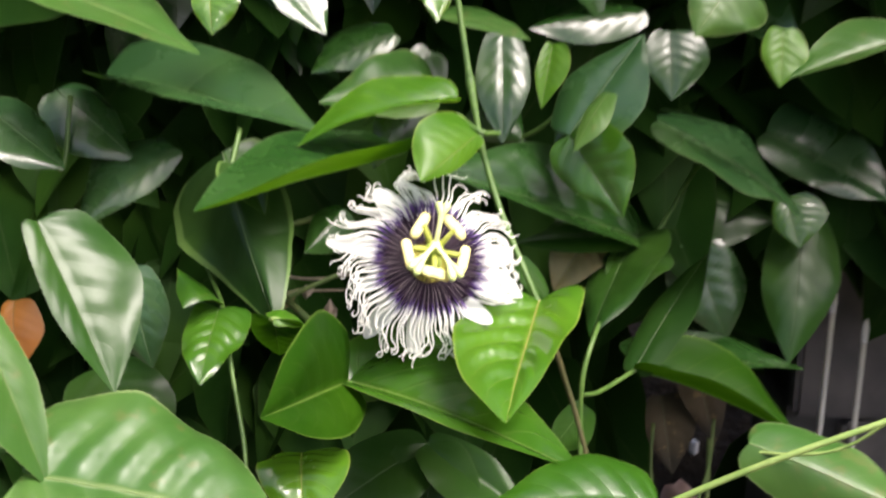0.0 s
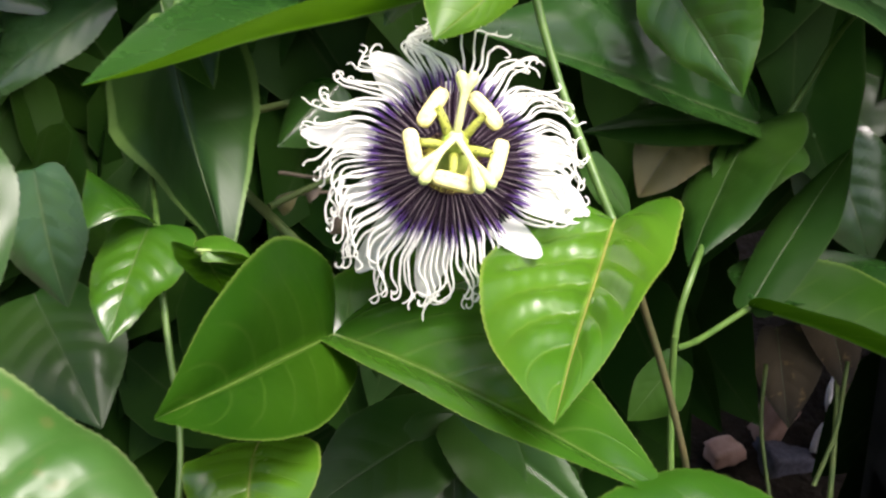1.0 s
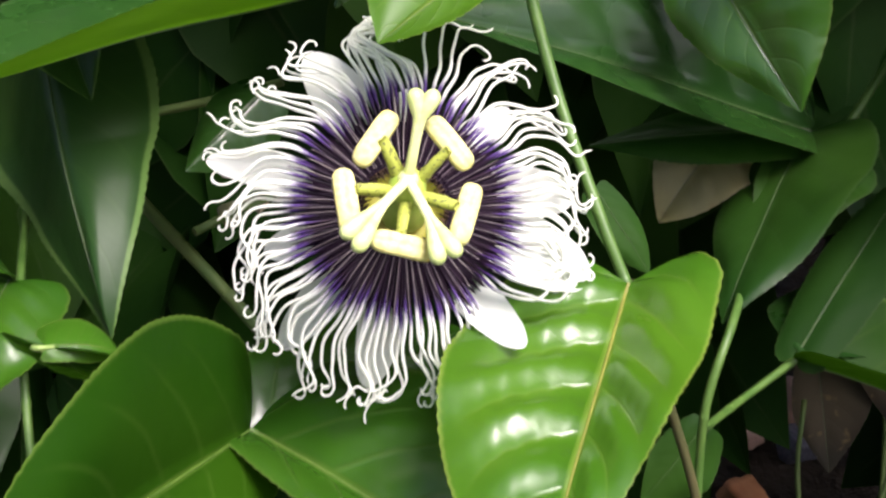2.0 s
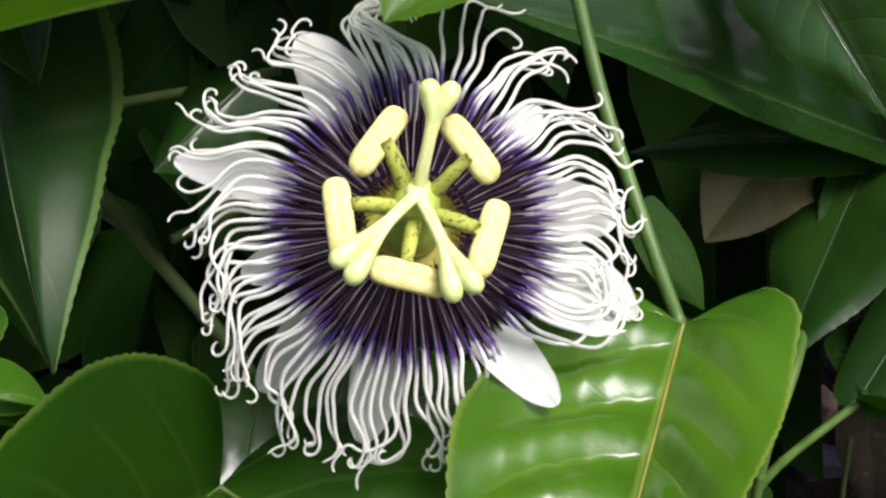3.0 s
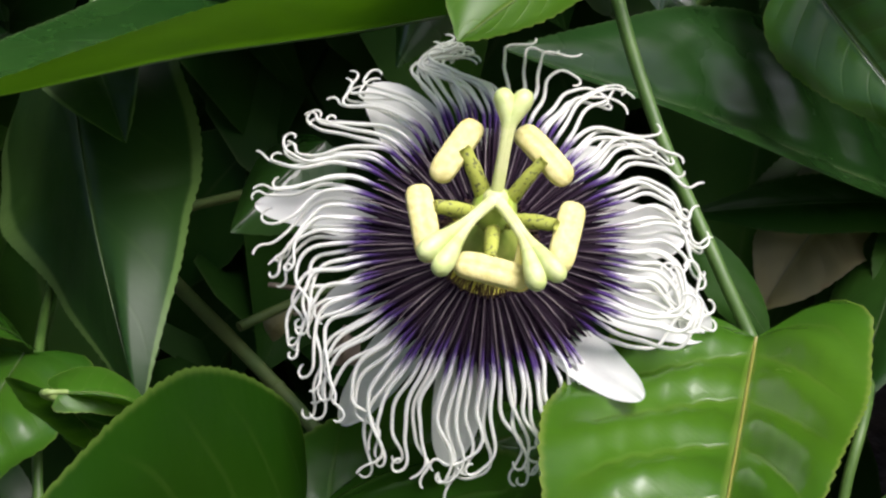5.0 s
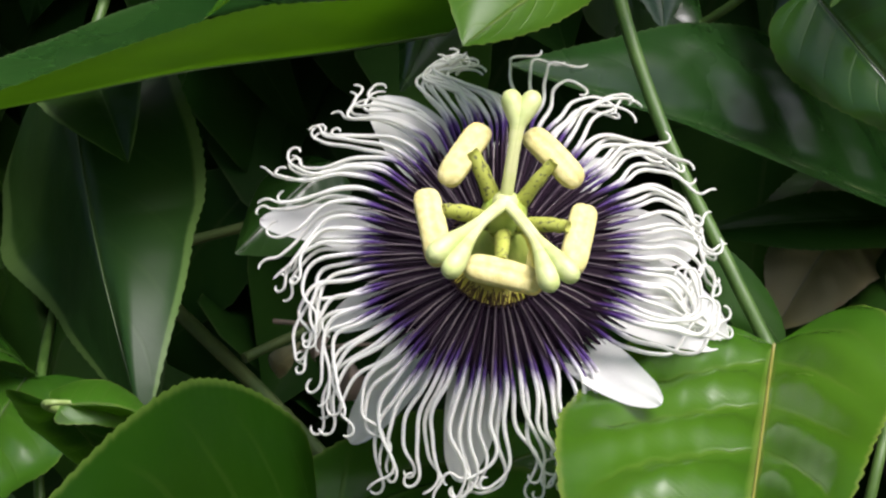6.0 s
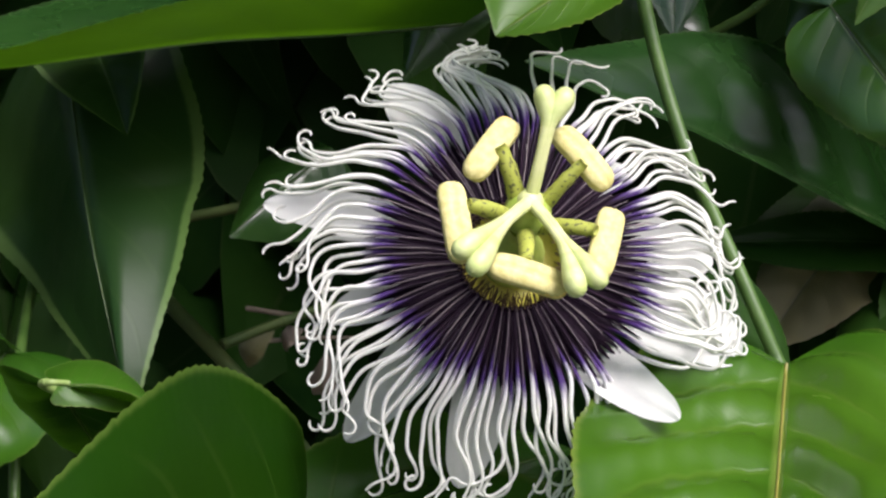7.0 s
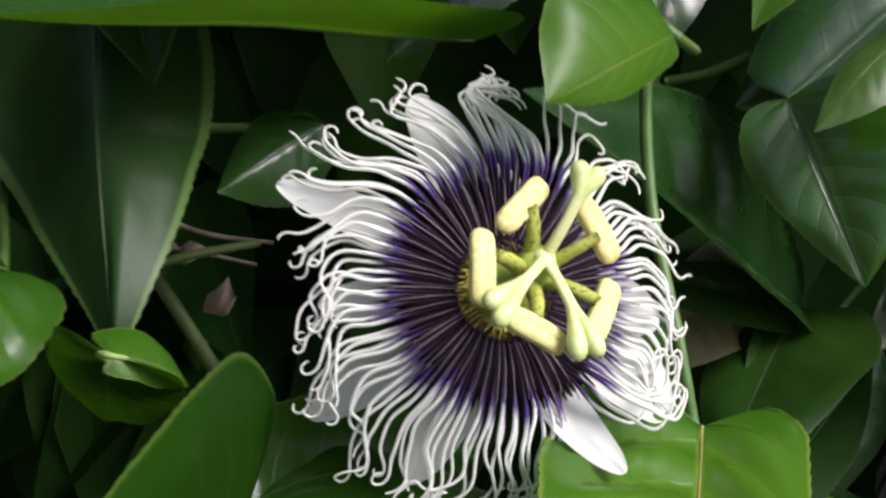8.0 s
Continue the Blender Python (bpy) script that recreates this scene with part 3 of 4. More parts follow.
    for split, p, q in [(0.6, (0.6, 13.3, 25.9), (4.1, 13.0, 25.8)), (0.25, (-9.6, -8.4, 27.4), (-7.6, -10.5, 26.8)), (0.4, (3.9, -12.1, 25.5), (6.9, -10.9, 25.7))]:
        style(flower, hub, (V(*p), V(*q)), split, rng)
    bm = bmesh.new()
    bmesh.ops.create_uvsphere(bm, u_segments=16, v_segments=10, radius=1.75 * MM)
    bmesh.ops.translate(bm, verts=bm.verts, vec=hub - V(0, 0, 0.3))
    part("style_hub", bm, STYLE, flower)
    return flower


passion_flower()


# ---- stems ----
def vine_stem(label, points, radius, mat, taper=0.85, nodes=()):
    stem = new("vine")
    stem.location = points[0]
    tagged(stem, label, "vine", "stalks of the vine")
    off = Vector(points[0])
    path = smooth_path([Vector(p) - off for p in points], 8)
    bm = bmesh.new()
    radii = []
    for k in range(len(path)):
        u = k / (len(path) - 1)
        swell = 1 + sum(0.5 * math.exp(-((u - c) / 0.02) ** 2) for c in nodes)
        radii.append(radius * (1 - (1 - taper) * u) * swell * (1 + 0.05 * noise.noise(Vector((u * 12, radius * 999, 0)))))
    tube(bm, path, radii, 10)
    part("stem", bm, mat, stem)
    for c in nodes or (0.62,):
        k = min(len(path) - 3, max(2, int(c * (len(path) - 1))))
        bm = bmesh.new()
        tube(bm, smooth_path([path[k - 1].lerp(path[k], 0.6), path[k], path[k].lerp(path[k + 1], 0.4)], 4),
             [radii[k] * s for s in (0.97, 1.02, 1.07, 1.12, 1.15, 1.13, 1.08, 1.03, 0.97)], 10)
        part("node", bm, mat, stem, "swollen leaf node")
    return stem


vine_stem("slender green climbing stem passing the flower", [(-.0040, .4500, 1.2150), (.0080, .4360, 1.1550), (.0165, .4280, 1.1270), (.0265, .4140, 1.1060), (.0325, .4090, 1.0940)], 0.00120, STEM, .9, (.2,))
vine_stem("reddish brown old stem below the bright leaf", [(.0332, .4100, 1.0940), (.0426, .4180, 1.0673), (.0493, .4200, 1.0483), (.0567, .4200, 1.0234), (.0566, .4300, 1.0152)], 0.00100, STEM_RED, .9)
vine_stem("upright green stem in the lower vine", [(.0819, .5300, 1.0904), (.0766, .5200, 1.0826), (.0663, .4850, 1.0748), (.0574, .4450, 1.0722), (.0527, .4350, 1.0587), (.0527, .4350, 1.0405), (.0541, .4300, 1.0151), (.0558, .4300, 1.0105)], 0.00100, STEM, .95)
vine_stem("thin stalk of a lobed leaf", [(.0796, .4860, 1.0443), (.0631, .4650, 1.0417), (.0533, .4400, 1.0486)], 0.00100, STEM, .9)
vine_stem("thin green stalk in half shade", [(.0838, .4950, 1.0981), (.0932, .5050, 1.1113), (.1059, .5200, 1.1285), (.1265, .5600, 1.1343)], 0.00110, STEM, .9)
vine_stem("slanting green stem in shade beside the flower", [(-.0789, .4600, 1.0877), (-.0692, .4520, 1.0832), (-.0558, .4440, 1.0748), (-.0430, .4370, 1.0656), (-.0325, .4300, 1.0569)], 0.00150, STEM_OLD, .9)
vine_stem("thin upright stalk carrying a small leaf", [(-0.1066, 0.4780, 1.1130), (-0.0949, 0.4450, 1.0957), (-.0796, .4050, 1.0881), (-.0736, .3900, 1.0703), (-.0663, .3750, 1.0483), (-.0627, .3600, 1.0341)], 0.00085, STEM, .9)
vine_stem("pale green stalk crossing low in the vine", [(.0696, .3600, 1.0382), (.0914, .3550, 1.0524), (.1105, .3500, 1.0641), (.1420, .3450, 1.0805)], 0.00115, STEM_PALE, .9)
vine_stem("thin green tendril low in the vine", [(.1032, .3700, 1.0564), (.1170, .3600, 1.0602), (.1294, .3550, 1.0657), (.1421, .3500, 1.0786)], 0.00060, STEM_PALE, .9)
vine_stem("thin shaded stem deep in the vine", [(-.0899, .5000, 1.0939), (-.0689, .5000, 1.0994), (-.0524, .5000, 1.1047)], 0.00120, STEM_OLD, .9)
vine_stem("thin shaded stem behind the flower", [(-.0675, .4700, 1.0742), (-.0589, .4800, 1.0770), (-.0483, .4900, 1.0801)], 0.00110, STEM_OLD, .9)
vine_stem("thin petiole of the hanging leaf", [(-.0801, .4400, 1.1478), (-.0823, .4300, 1.1317)], 0.00100, STEM, .9)
vine_stem("short petiole at the top of the stem", [(.0011, .4300, 1.1569), (.0096, .4200, 1.1526), (.0164, .4300, 1.1510)], 0.00100, STEM, .9)
vine_stem("curved green petiole in the upper vine", [(.0272, .4900, 1.1418), (.0340, .4850, 1.1465), (.0402, .4800, 1.1531)], 0.00100, STEM, .9)
vine_stem("thin petiole low in the upper vine", [(-.1504, .4600, 1.1554), (-.1514, .4500, 1.1280), (-.1595, .4500, 1.1453)], 0.00100, STEM, .9)
vine_stem("pale dry twig lying across behind the flower", [(-.0800, .5350, 1.0668), (-.0640, .5300, 1.0672), (-.0470, .5300, 1.0700)], 0.00070, TWIG, .8)
vine_stem("pale dry twig deep behind the flower", [(-.0760, .5450, 1.0560), (-.0640, .5400, 1.0590), (-.0500, .5400, 1.0600)], 0.00060, TWIG, .8)
vine_stem("pale yellow shoot tip between young leaves", [(-.0535, .3600, 1.0975), (-.0545, .3575, 1.0990), (-.0530, .3560, 1.0998), (-.0515, .3575, 1.0994)], 0.00060, STEM_PALE, .5)
vine_stem("thin dry stem low in the vine", [(.1220, .5500, .9486), (.1300, .5600, .9682), (.1333, .5700, .9924)], 0.00090, STEM_OLD, .9)
vine_stem("thin dry stem in shadow", [(.1046, .5800, .9850), (.1037, .5700, .9624), (.1084, .5600, .9355)], 0.00090, STEM_OLD, .9)
vine_stem("dark thin stem in shadow", [(.1379, .6000, .9704), (.1350, .5800, .9544), (.1313, .5600, .9376)], 0.00120, STEM_OLD, .9)


# ---- leaves of the vine near the flower ----
vine_leaf("young", "bright green glossy vine leaf overlapping the flower's rim", [
    dict(base=(.0327, .4060, 1.0953), tip=(.0205, .3360, 1.0757), left=(.0035, .3800, 1.0913), right=(.0454, .3880, 1.0976), back=.17, bow=.02, quilt=8, blunt=(.65, 1.05), full=(2.7, 1.9)),
])
vine_leaf("fresh", "large three-lobed mid-green vine leaf below the flower", [
    # first lobe toned down by colour for the soft shade lying on it
    dict(base=(-.0333, .3940, 1.0666), tip=(-.0501, .3150, 1.0822), left=(-.0395, .3670, 1.1000), right=(-.0314, .3350, 1.0670), bow=.02, blunt=(.4, .4), full=(2, 2.4), back=.05, quilt=.5, wave=.6, mat="matte"),
    dict(base=(-.0333, .3940, 1.0666), tip=(.0438, .3350, 1.0614), left=(.0060, .3950, 1.0762), right=(-.0006, .3550, 1.0667), bow=.03, blunt=(.6, .5), full=(2.2, 2), quilt=3, mat="glossy"),
    dict(base=(-.0333, .3940, 1.0666), tip=(.0039, .4300, 1.0721), left=(-.0220, .4250, 1.0780), right=(-.0111, .4050, 1.0606), mat="glossy", blunt=(.6, .6), full=(2.2, 2), quilt=3),
])
vine_leaf("satin", "narrow folded dark green leaf hanging, one half creased to look sunlit", [
    # the crease shapes a bright patch in place of sun below a shadow edge
    dict(base=(-.0857, .4350, 1.1395), tip=(-.0577, .3930, 1.0832), left=(-0.1107, 0.4530, 1.1143), right=(-.0605, .4330, 1.1260), blunt=(.95, .9), full=(1.05, 3), roll=.15, quilt=.8, fold=.05, crease=(.5, .3)),
])
vine_leaf("satin", "pale pointed leaf tip hanging under another leaf", [
    dict(base=(-.0800, .4320, 1.1360), tip=(-.0658, .4120, 1.1213), left=(-.0825, .4150, 1.1309), right=(-.0654, .4200, 1.1328)),
])
vine_leaf("fresh", "small glossy bright green lobed leaf on a thin stalk", [
    dict(base=(-.0804, .4020, 1.0890), tip=(-.0804, .3710, 1.0710), left=(-.0901, .3880, 1.0816), right=(-.0678, .3950, 1.0848), bow=.05, blunt=(.8, .8), full=(2.3, 2.3), quilt=4, wave=1.8),
    dict(base=(-.0796, .4020, 1.0898), tip=(-.0891, .3850, 1.0932), left=(-.0933, .4150, 1.0970), right=(-.0838, .3920, 1.0906), bow=.25, blunt=(.8, .8), full=(2.4, 2.4)),
])
vine_leaf("tender", "tender yellow-green young leaf at a shoot node", [
    dict(base=(-.0535, .3590, 1.0985), tip=(-.0445, .3650, 1.0950), left=(-.0512, .3690, 1.0972), right=(-.0495, .3600, 1.0950), bow=.1, wave=1, fold=.3, blunt=(.8, .8), full=(2.6, 2.6)),
    dict(base=(-.0537, .3595, 1.0983), tip=(-.0560, .3850, 1.0780), left=(-.0630, .3720, 1.0890), right=(-.0450, .3690, 1.0905), mat="matte", blunt=(.8, .8), full=(2.4, 2.4), quilt=3),
])
vine_leaf("mature", "long leaf folded along its midrib with a translucent underside", [
    dict(base=(-.0190, .4410, 1.1405), tip=(-.0815, .3695, 1.1300), left=(-.0660, .4300, 1.1490), right=(-.0400, .4040, 1.1460), bow=0, blunt=(.5, .85), full=(2, 1.2), fold=0, wave=.4, quilt=.3, under="under"),
])
vine_leaf("tender", "small bright green leaf hanging over the flower", [
    dict(base=(.0087, .4150, 1.1523), tip=(-.0100, .3920, 1.1387), left=(-.0141, .4030, 1.1550), right=(.0031, .4060, 1.1421), quilt=.4, full=(2.2, 2.2), blunt=(.6, .6)),
])
vine_leaf("young", "long curled bright green leaf above the flower", [
    dict(base=(.0009, .4300, 1.1619), tip=(-.0566, .4250, 1.1436), left=(-.0307, .4400, 1.1639), right=(-.0287, .4200, 1.1539), bow=.08),
])
vine_leaf("fresh", "two-lobed green leaf with one lobe hanging", [
    dict(base=(.0442, .4600, 1.1472), tip=(.0646, .4400, 1.1193), left=(.0397, .4550, 1.1324), right=(.0691, .4400, 1.1424)),
    dict(base=(.0442, .4600, 1.1472), tip=(.0722, .4750, 1.1863), left=(.0423, .4750, 1.1676), right=(.0715, .4550, 1.1597), mat="grey"),
])
vine_leaf("mature", "broad dark lobed leaf with wet-looking highlights behind the flower", [
    dict(base=(.0784, .5000, 1.0994), tip=(-.0082, .4400, 1.1350), left=(.0290, .4750, 1.1454), right=(.0371, .4500, 1.1162), quilt=4),
    # the two lower lobes are shaded by their darker, duller colour
    dict(base=(.0784, .5000, 1.0994), tip=(.0560, .4500, 1.0691), left=(.0572, .4850, 1.0828), right=(.0874, .4700, 1.0989), mat="dark"),
    dict(base=(.0784, .5000, 1.0994), tip=(.0247, .4700, 1.1013), left=(.0494, .4850, 1.1066), right=(.0444, .4700, 1.0964), mat="dark"),
])
vine_leaf("mature", "three-lobed dark green leaf on a forked stalk", [
    # this lobe alone has shade in its colour
    dict(base=(.0796, .4860, 1.0443), tip=(.1151, .5300, 1.0866), left=(.0879, .5100, 1.0639), right=(.1129, .5100, 1.0710), mat="shade"),
    dict(base=(.0796, .4860, 1.0443), tip=(.1488, .4800, 1.0200), left=(.1321, .5000, 1.0460), right=(.1171, .4720, 1.0423), mat="matte"),
    dict(base=(.0811, .4860, 1.0463), tip=(.1615, .5200, 1.0366), left=(.1298, .5400, 1.0493), right=(.1252, .5000, 1.0405)),
])
vine_leaf("grey", "long blue-green leaf folded along its midrib", [
    dict(base=(.0835, .5000, 1.1493), tip=(.1463, .4900, 1.1111), left=(.1224, .5300, 1.1421), right=(.1045, .4700, 1.1313)),
])
vine_leaf("dark", "weathered grey-green leaf with a pale glossy patch", [
    dict(base=(-.1324, .3700, 1.1248), tip=(-.1025, .3500, 1.0746), left=(-.1216, .3520, 1.0986), right=(-.1002, .3750, 1.1083)),
])
vine_leaf("pale", "large pale green leaf with a toothed edge low in the vine", [
    dict(base=(-.1133, .3000, 1.0686), tip=(-.0428, .3100, 1.0502), left=(-.0898, .3350, 1.0792), right=(-.0768, .2800, 1.0471), bow=.03, quilt=5, wave=1.6, blunt=(.75, .75), full=(3.2, 2.2)),
])
vine_leaf("young", "curled glossy young leaf catching bright light", [
    dict(base=(-.0460, .3700, 1.0490), tip=(-.0408, .3400, 1.0335), left=(-.0573, .3520, 1.0453), right=(-.0273, .3520, 1.0455), bow=.25, quilt=3, wave=2, full=(2.3, 2.3), blunt=(.6, .6), back=0),
])
vine_leaf("pale", "pale leaf at the vine's outer edge", [
    dict(base=(-.1306, .3100, 1.1169), tip=(-.1064, .3000, 1.0652), left=(-.1223, .2900, 1.0886), right=(-.1106, .3100, 1.0882)),
])
vine_leaf("dark", "dark shaded three-lobed leaf beneath the flower", [
    dict(base=(-.0058, .4250, 1.0319), tip=(-.0432, .4000, 1.0120), left=(-.0377, .4200, 1.0275), right=(-.0172, .4000, 1.0118)),
    dict(base=(-.0058, .4250, 1.0319), tip=(-.0030, .4000, .9913), left=(-.0219, .4100, 1.0178), right=(.0149, .4100, 1.0181)),
    dict(base=(-.0058, .4250, 1.0319), tip=(.0344, .4100, 1.0096), left=(.0195, .4200, 1.0289), right=(.0084, .4000, 1.0172)),
])
vine_leaf("fresh", "dark green leaf with rounded back low in the vine", [
    dict(base=(.0671, .3300, 1.0532), tip=(.0137, .3200, 1.0544), left=(.0466, .3450, 1.0641), right=(.0374, .3000, 1.0506), bow=.05),
])
vine_leaf("pale", "light green leaf beside a crossing stalk", [
    dict(base=(.1020, .3700, 1.0593), tip=(.1550, .3500, 1.0442), left=(.1379, .3750, 1.0579), right=(.1170, .3600, 1.0415)),
])
vine_leaf("pale", "pale glossy leaf folded along its midrib high in the vine", [
    dict(base=(-.1523, .4200, 1.1988), tip=(-.0854, .4000, 1.1777), left=(-.1169, .4500, 1.1956), right=(-.1138, .3900, 1.1832)),
])
vine_leaf("grey", "long grey-green leaf with a bright midrib highlight", [
    dict(base=(-.1431, .4800, 1.1605), tip=(-.0490, .4400, 1.1468), left=(-.0936, .4800, 1.1747), right=(-.0853, .4300, 1.1557)),
])
vine_leaf("pale", "pale pointed leaf lit from above", [
    dict(base=(-.0087, .4700, 1.1585), tip=(-.0536, .4600, 1.1563), left=(-.0179, .4850, 1.1793), right=(-.0231, .4550, 1.1530)),
])
vine_leaf("grey", "blue-green leaf hanging with a pale midrib", [
    dict(base=(.0174, .5000, 1.1831), tip=(.0190, .4800, 1.1402), left=(.0071, .4900, 1.1628), right=(.0292, .4900, 1.1636)),
])
vine_leaf("tender", "small yellow-green closed leaf bud", [
    dict(base=(.0364, .4700, 1.1814), tip=(.0328, .4600, 1.1573), left=(.0295, .4620, 1.1683), right=(.0429, .4620, 1.1731)),
])
vine_leaf("grey", "grey-green leaf among the upper vine", [
    dict(base=(-.1097, .4600, 1.1365), tip=(-.1422, .4400, 1.1077), left=(-.1431, .4700, 1.1325), right=(-.1185, .4500, 1.1193)),
])
vine_leaf("grey", "broad grey-green leaf in half shade", [
    dict(base=(-.1594, .4700, 1.1563), tip=(-.1255, .4600, 1.1308), left=(-.1444, .4800, 1.1548), right=(-.1485, .4550, 1.1318)),
])
vine_leaf("grey", "small grey-green leaf at the vine's edge", [
    dict(base=(-.1769, .4400, 1.1522), tip=(-.1433, .4300, 1.1316), left=(-.1593, .4500, 1.1496), right=(-.1595, .4200, 1.1326)),
])
vine_leaf("dark", "hanging dark green leaf in shade", [
    dict(base=(.1613, .5500, 1.1025), tip=(.1536, .5200, 1.0390), left=(.1423, .5400, 1.0717), right=(.1785, .5400, 1.0732)),
])
vine_leaf("dark", "broad dark leaf deep in the vine", [
    dict(base=(.1037, .5800, 1.1083), tip=(.1549, .5700, 1.0955), left=(.1316, .5900, 1.1105), right=(.1258, .5600, 1.0798)),
])
vine_leaf("grey", "dull grey-green leaf with a pale worn edge", [
    dict(base=(.1132, .5600, 1.0848), tip=(.1313, .5500, 1.0393), left=(.1035, .5550, 1.0606), right=(.1398, .5550, 1.0677)),
])
vine_leaf("grey", "pale grey-green leaf in the upper vine", [
    dict(base=(.1455, .5700, 1.1377), tip=(.2035, .5500, 1.1096), left=(.1807, .5800, 1.1472), right=(.1625, .5500, 1.1160)),
])
vine_leaf("fresh", "small pointed leaf with a bright tip", [
    dict(base=(.1501, .5400, 1.1120), tip=(.1561, .5300, 1.0907), left=(.1450, .5350, 1.0997), right=(.1686, .5350, 1.1059)),
])
vine_leaf("tender", "small bright young leaf catching the light", [
    dict(base=(.1221, .4600, 1.1909), tip=(.1207, .4500, 1.1695), left=(.1139, .4550, 1.1825), right=(.1313, .4550, 1.1810)),
])
vine_leaf("pale", "arching pale green leaf", [
    dict(base=(.1679, .4600, 1.1883), tip=(.1235, .4500, 1.1728), left=(.1491, .4700, 1.1935), right=(.1463, .4550, 1.1784)),
])
vine_leaf("pale", "pale drooping leaf in bright light", [
    dict(base=(.1024, .4600, 1.2090), tip=(.0877, .4500, 1.1871), left=(.0824, .4550, 1.1981), right=(.1183, .4600, 1.1971)),
])
vine_leaf("grey", "rounded blue-green leaf behind others", [
    dict(base=(.0874, .5100, 1.1862), tip=(.0891, .5000, 1.1582), left=(.0770, .5050, 1.1733), right=(.1040, .5050, 1.1743)),
])
vine_leaf("young", "bright leaf near the stem top", [
    dict(base=(-.0029, .4500, 1.1994), tip=(-.0075, .4400, 1.1894), left=(-.0170, .4400, 1.1971), right=(-.0045, .4400, 1.1935)),
])
vine_leaf("pale", "pale arching leaf above the flower", [
    dict(base=(-.0075, .4700, 1.1914), tip=(.0276, .4600, 1.1830), left=(.0099, .4800, 1.1938), right=(.0103, .4600, 1.1849)),
])
vine_leaf("mature", "dark green leaf high in the vine", [
    dict(base=(.0749, .5000, 1.1943), tip=(.0274, .4900, 1.1862), left=(.0524, .5100, 1.1967), right=(.0517, .4900, 1.1803)),
])
vine_leaf("grey", "grey leaf high in the vine", [
    dict(base=(-.0719, .4600, 1.2032), tip=(-.0494, .4500, 1.1829), left=(-.0504, .4600, 1.1976), right=(-.0660, .4500, 1.1911)),
])
vine_leaf("young", "small light leaf high in the vine", [
    dict(base=(-.0934, .4500, 1.2025), tip=(-.0904, .4400, 1.1820), left=(-.0987, .4450, 1.1922), right=(-.0809, .4450, 1.1928)),
])
vine_leaf("mature", "dark green leaf behind the upper vine", [
    dict(base=(-.0270, .5000, 1.1816), tip=(-.0607, .4900, 1.1649), left=(-.0517, .5100, 1.1826), right=(-.0445, .4900, 1.1655)),
])
vine_leaf("mature", "drooping dark leaf behind the folded leaf", [
    dict(base=(-.0123, .4900, 1.1758), tip=(-.0327, .4700, 1.1294), left=(-.0340, .4800, 1.1508), right=(-.0090, .4850, 1.1512)),
])
vine_leaf("dry", "withered grey-brown dead leaf caught behind the stem", [
    dict(base=(.0648, .5100, 1.1010), tip=(.0435, .4900, 1.0770), left=(.0429, .5000, 1.0924), right=(.0640, .4900, 1.0851), bow=.15, wave=2.5, quilt=6, fold=.5, blunt=(.9, .9), full=(3, 3)),
])
vine_leaf("mature", "dark leaf half hidden behind the flower", [
    dict(base=(-.0402, .4400, 1.1188), tip=(-.0535, .4250, 1.1046), left=(-.0519, .4400, 1.1158), right=(-.0445, .4300, 1.0999)),
])
# these two leaves behind the stems are darkened by colour, as if shaded
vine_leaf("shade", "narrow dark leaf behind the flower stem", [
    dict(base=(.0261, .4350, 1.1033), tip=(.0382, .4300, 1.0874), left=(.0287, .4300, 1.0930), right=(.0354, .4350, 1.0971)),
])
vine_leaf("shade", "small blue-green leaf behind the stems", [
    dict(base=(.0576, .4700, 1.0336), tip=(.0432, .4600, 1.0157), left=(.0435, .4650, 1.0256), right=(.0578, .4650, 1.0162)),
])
vine_leaf("dark", "broad leaf with its deep shade put into a dark colour", [
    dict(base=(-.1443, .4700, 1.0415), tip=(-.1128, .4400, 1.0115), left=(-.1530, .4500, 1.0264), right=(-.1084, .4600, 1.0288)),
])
vine_leaf("grey", "blue-grey leaf hanging beside the small leaf", [
    dict(base=(-.1171, .4200, 1.0968), tip=(-.1067, .4100, 1.0626), left=(-.1259, .4150, 1.0777), right=(-.1010, .4150, 1.0838)),
])
vine_leaf("dark", "leaf deep behind the stem, coloured dark as if shaded", [
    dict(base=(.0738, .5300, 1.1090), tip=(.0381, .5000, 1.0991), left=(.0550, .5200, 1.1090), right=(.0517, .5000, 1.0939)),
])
vine_leaf("mature", "dark leaf behind the outer vine", [
    dict(base=(.0062, .5000, 1.1526), tip=(.0286, .5000, 1.1384), left=(.0071, .5000, 1.1397), right=(.0309, .5100, 1.1519)),
])
vine_leaf("grey", "blue-green leaf with a pale midrib high behind", [
    dict(base=(.0591, .4750, 1.1614), tip=(.0392, .4750, 1.1418), left=(.0448, .4850, 1.1611), right=(.0523, .4650, 1.1419)),
])
vine_leaf("pale", "pale leaf at the upper vine's edge", [
    dict(base=(.0571, .4500, 1.1652), tip=(.0444, .4400, 1.1435), left=(.0491, .4500, 1.1572), right=(.0547, .4400, 1.1505)),
])
# shade painted by leaf colour here too, which also kills the gloss
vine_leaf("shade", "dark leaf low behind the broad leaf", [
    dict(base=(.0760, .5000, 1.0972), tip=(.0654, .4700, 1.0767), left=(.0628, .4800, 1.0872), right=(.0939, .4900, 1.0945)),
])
vine_leaf("dead", "hanging withered grey leaf", [
    dict(base=(.1109, .6000, .9932), tip=(.1165, .5800, .9573), left=(.1035, .5900, .9746), right=(.1291, .5900, .9852), bow=.15),
])
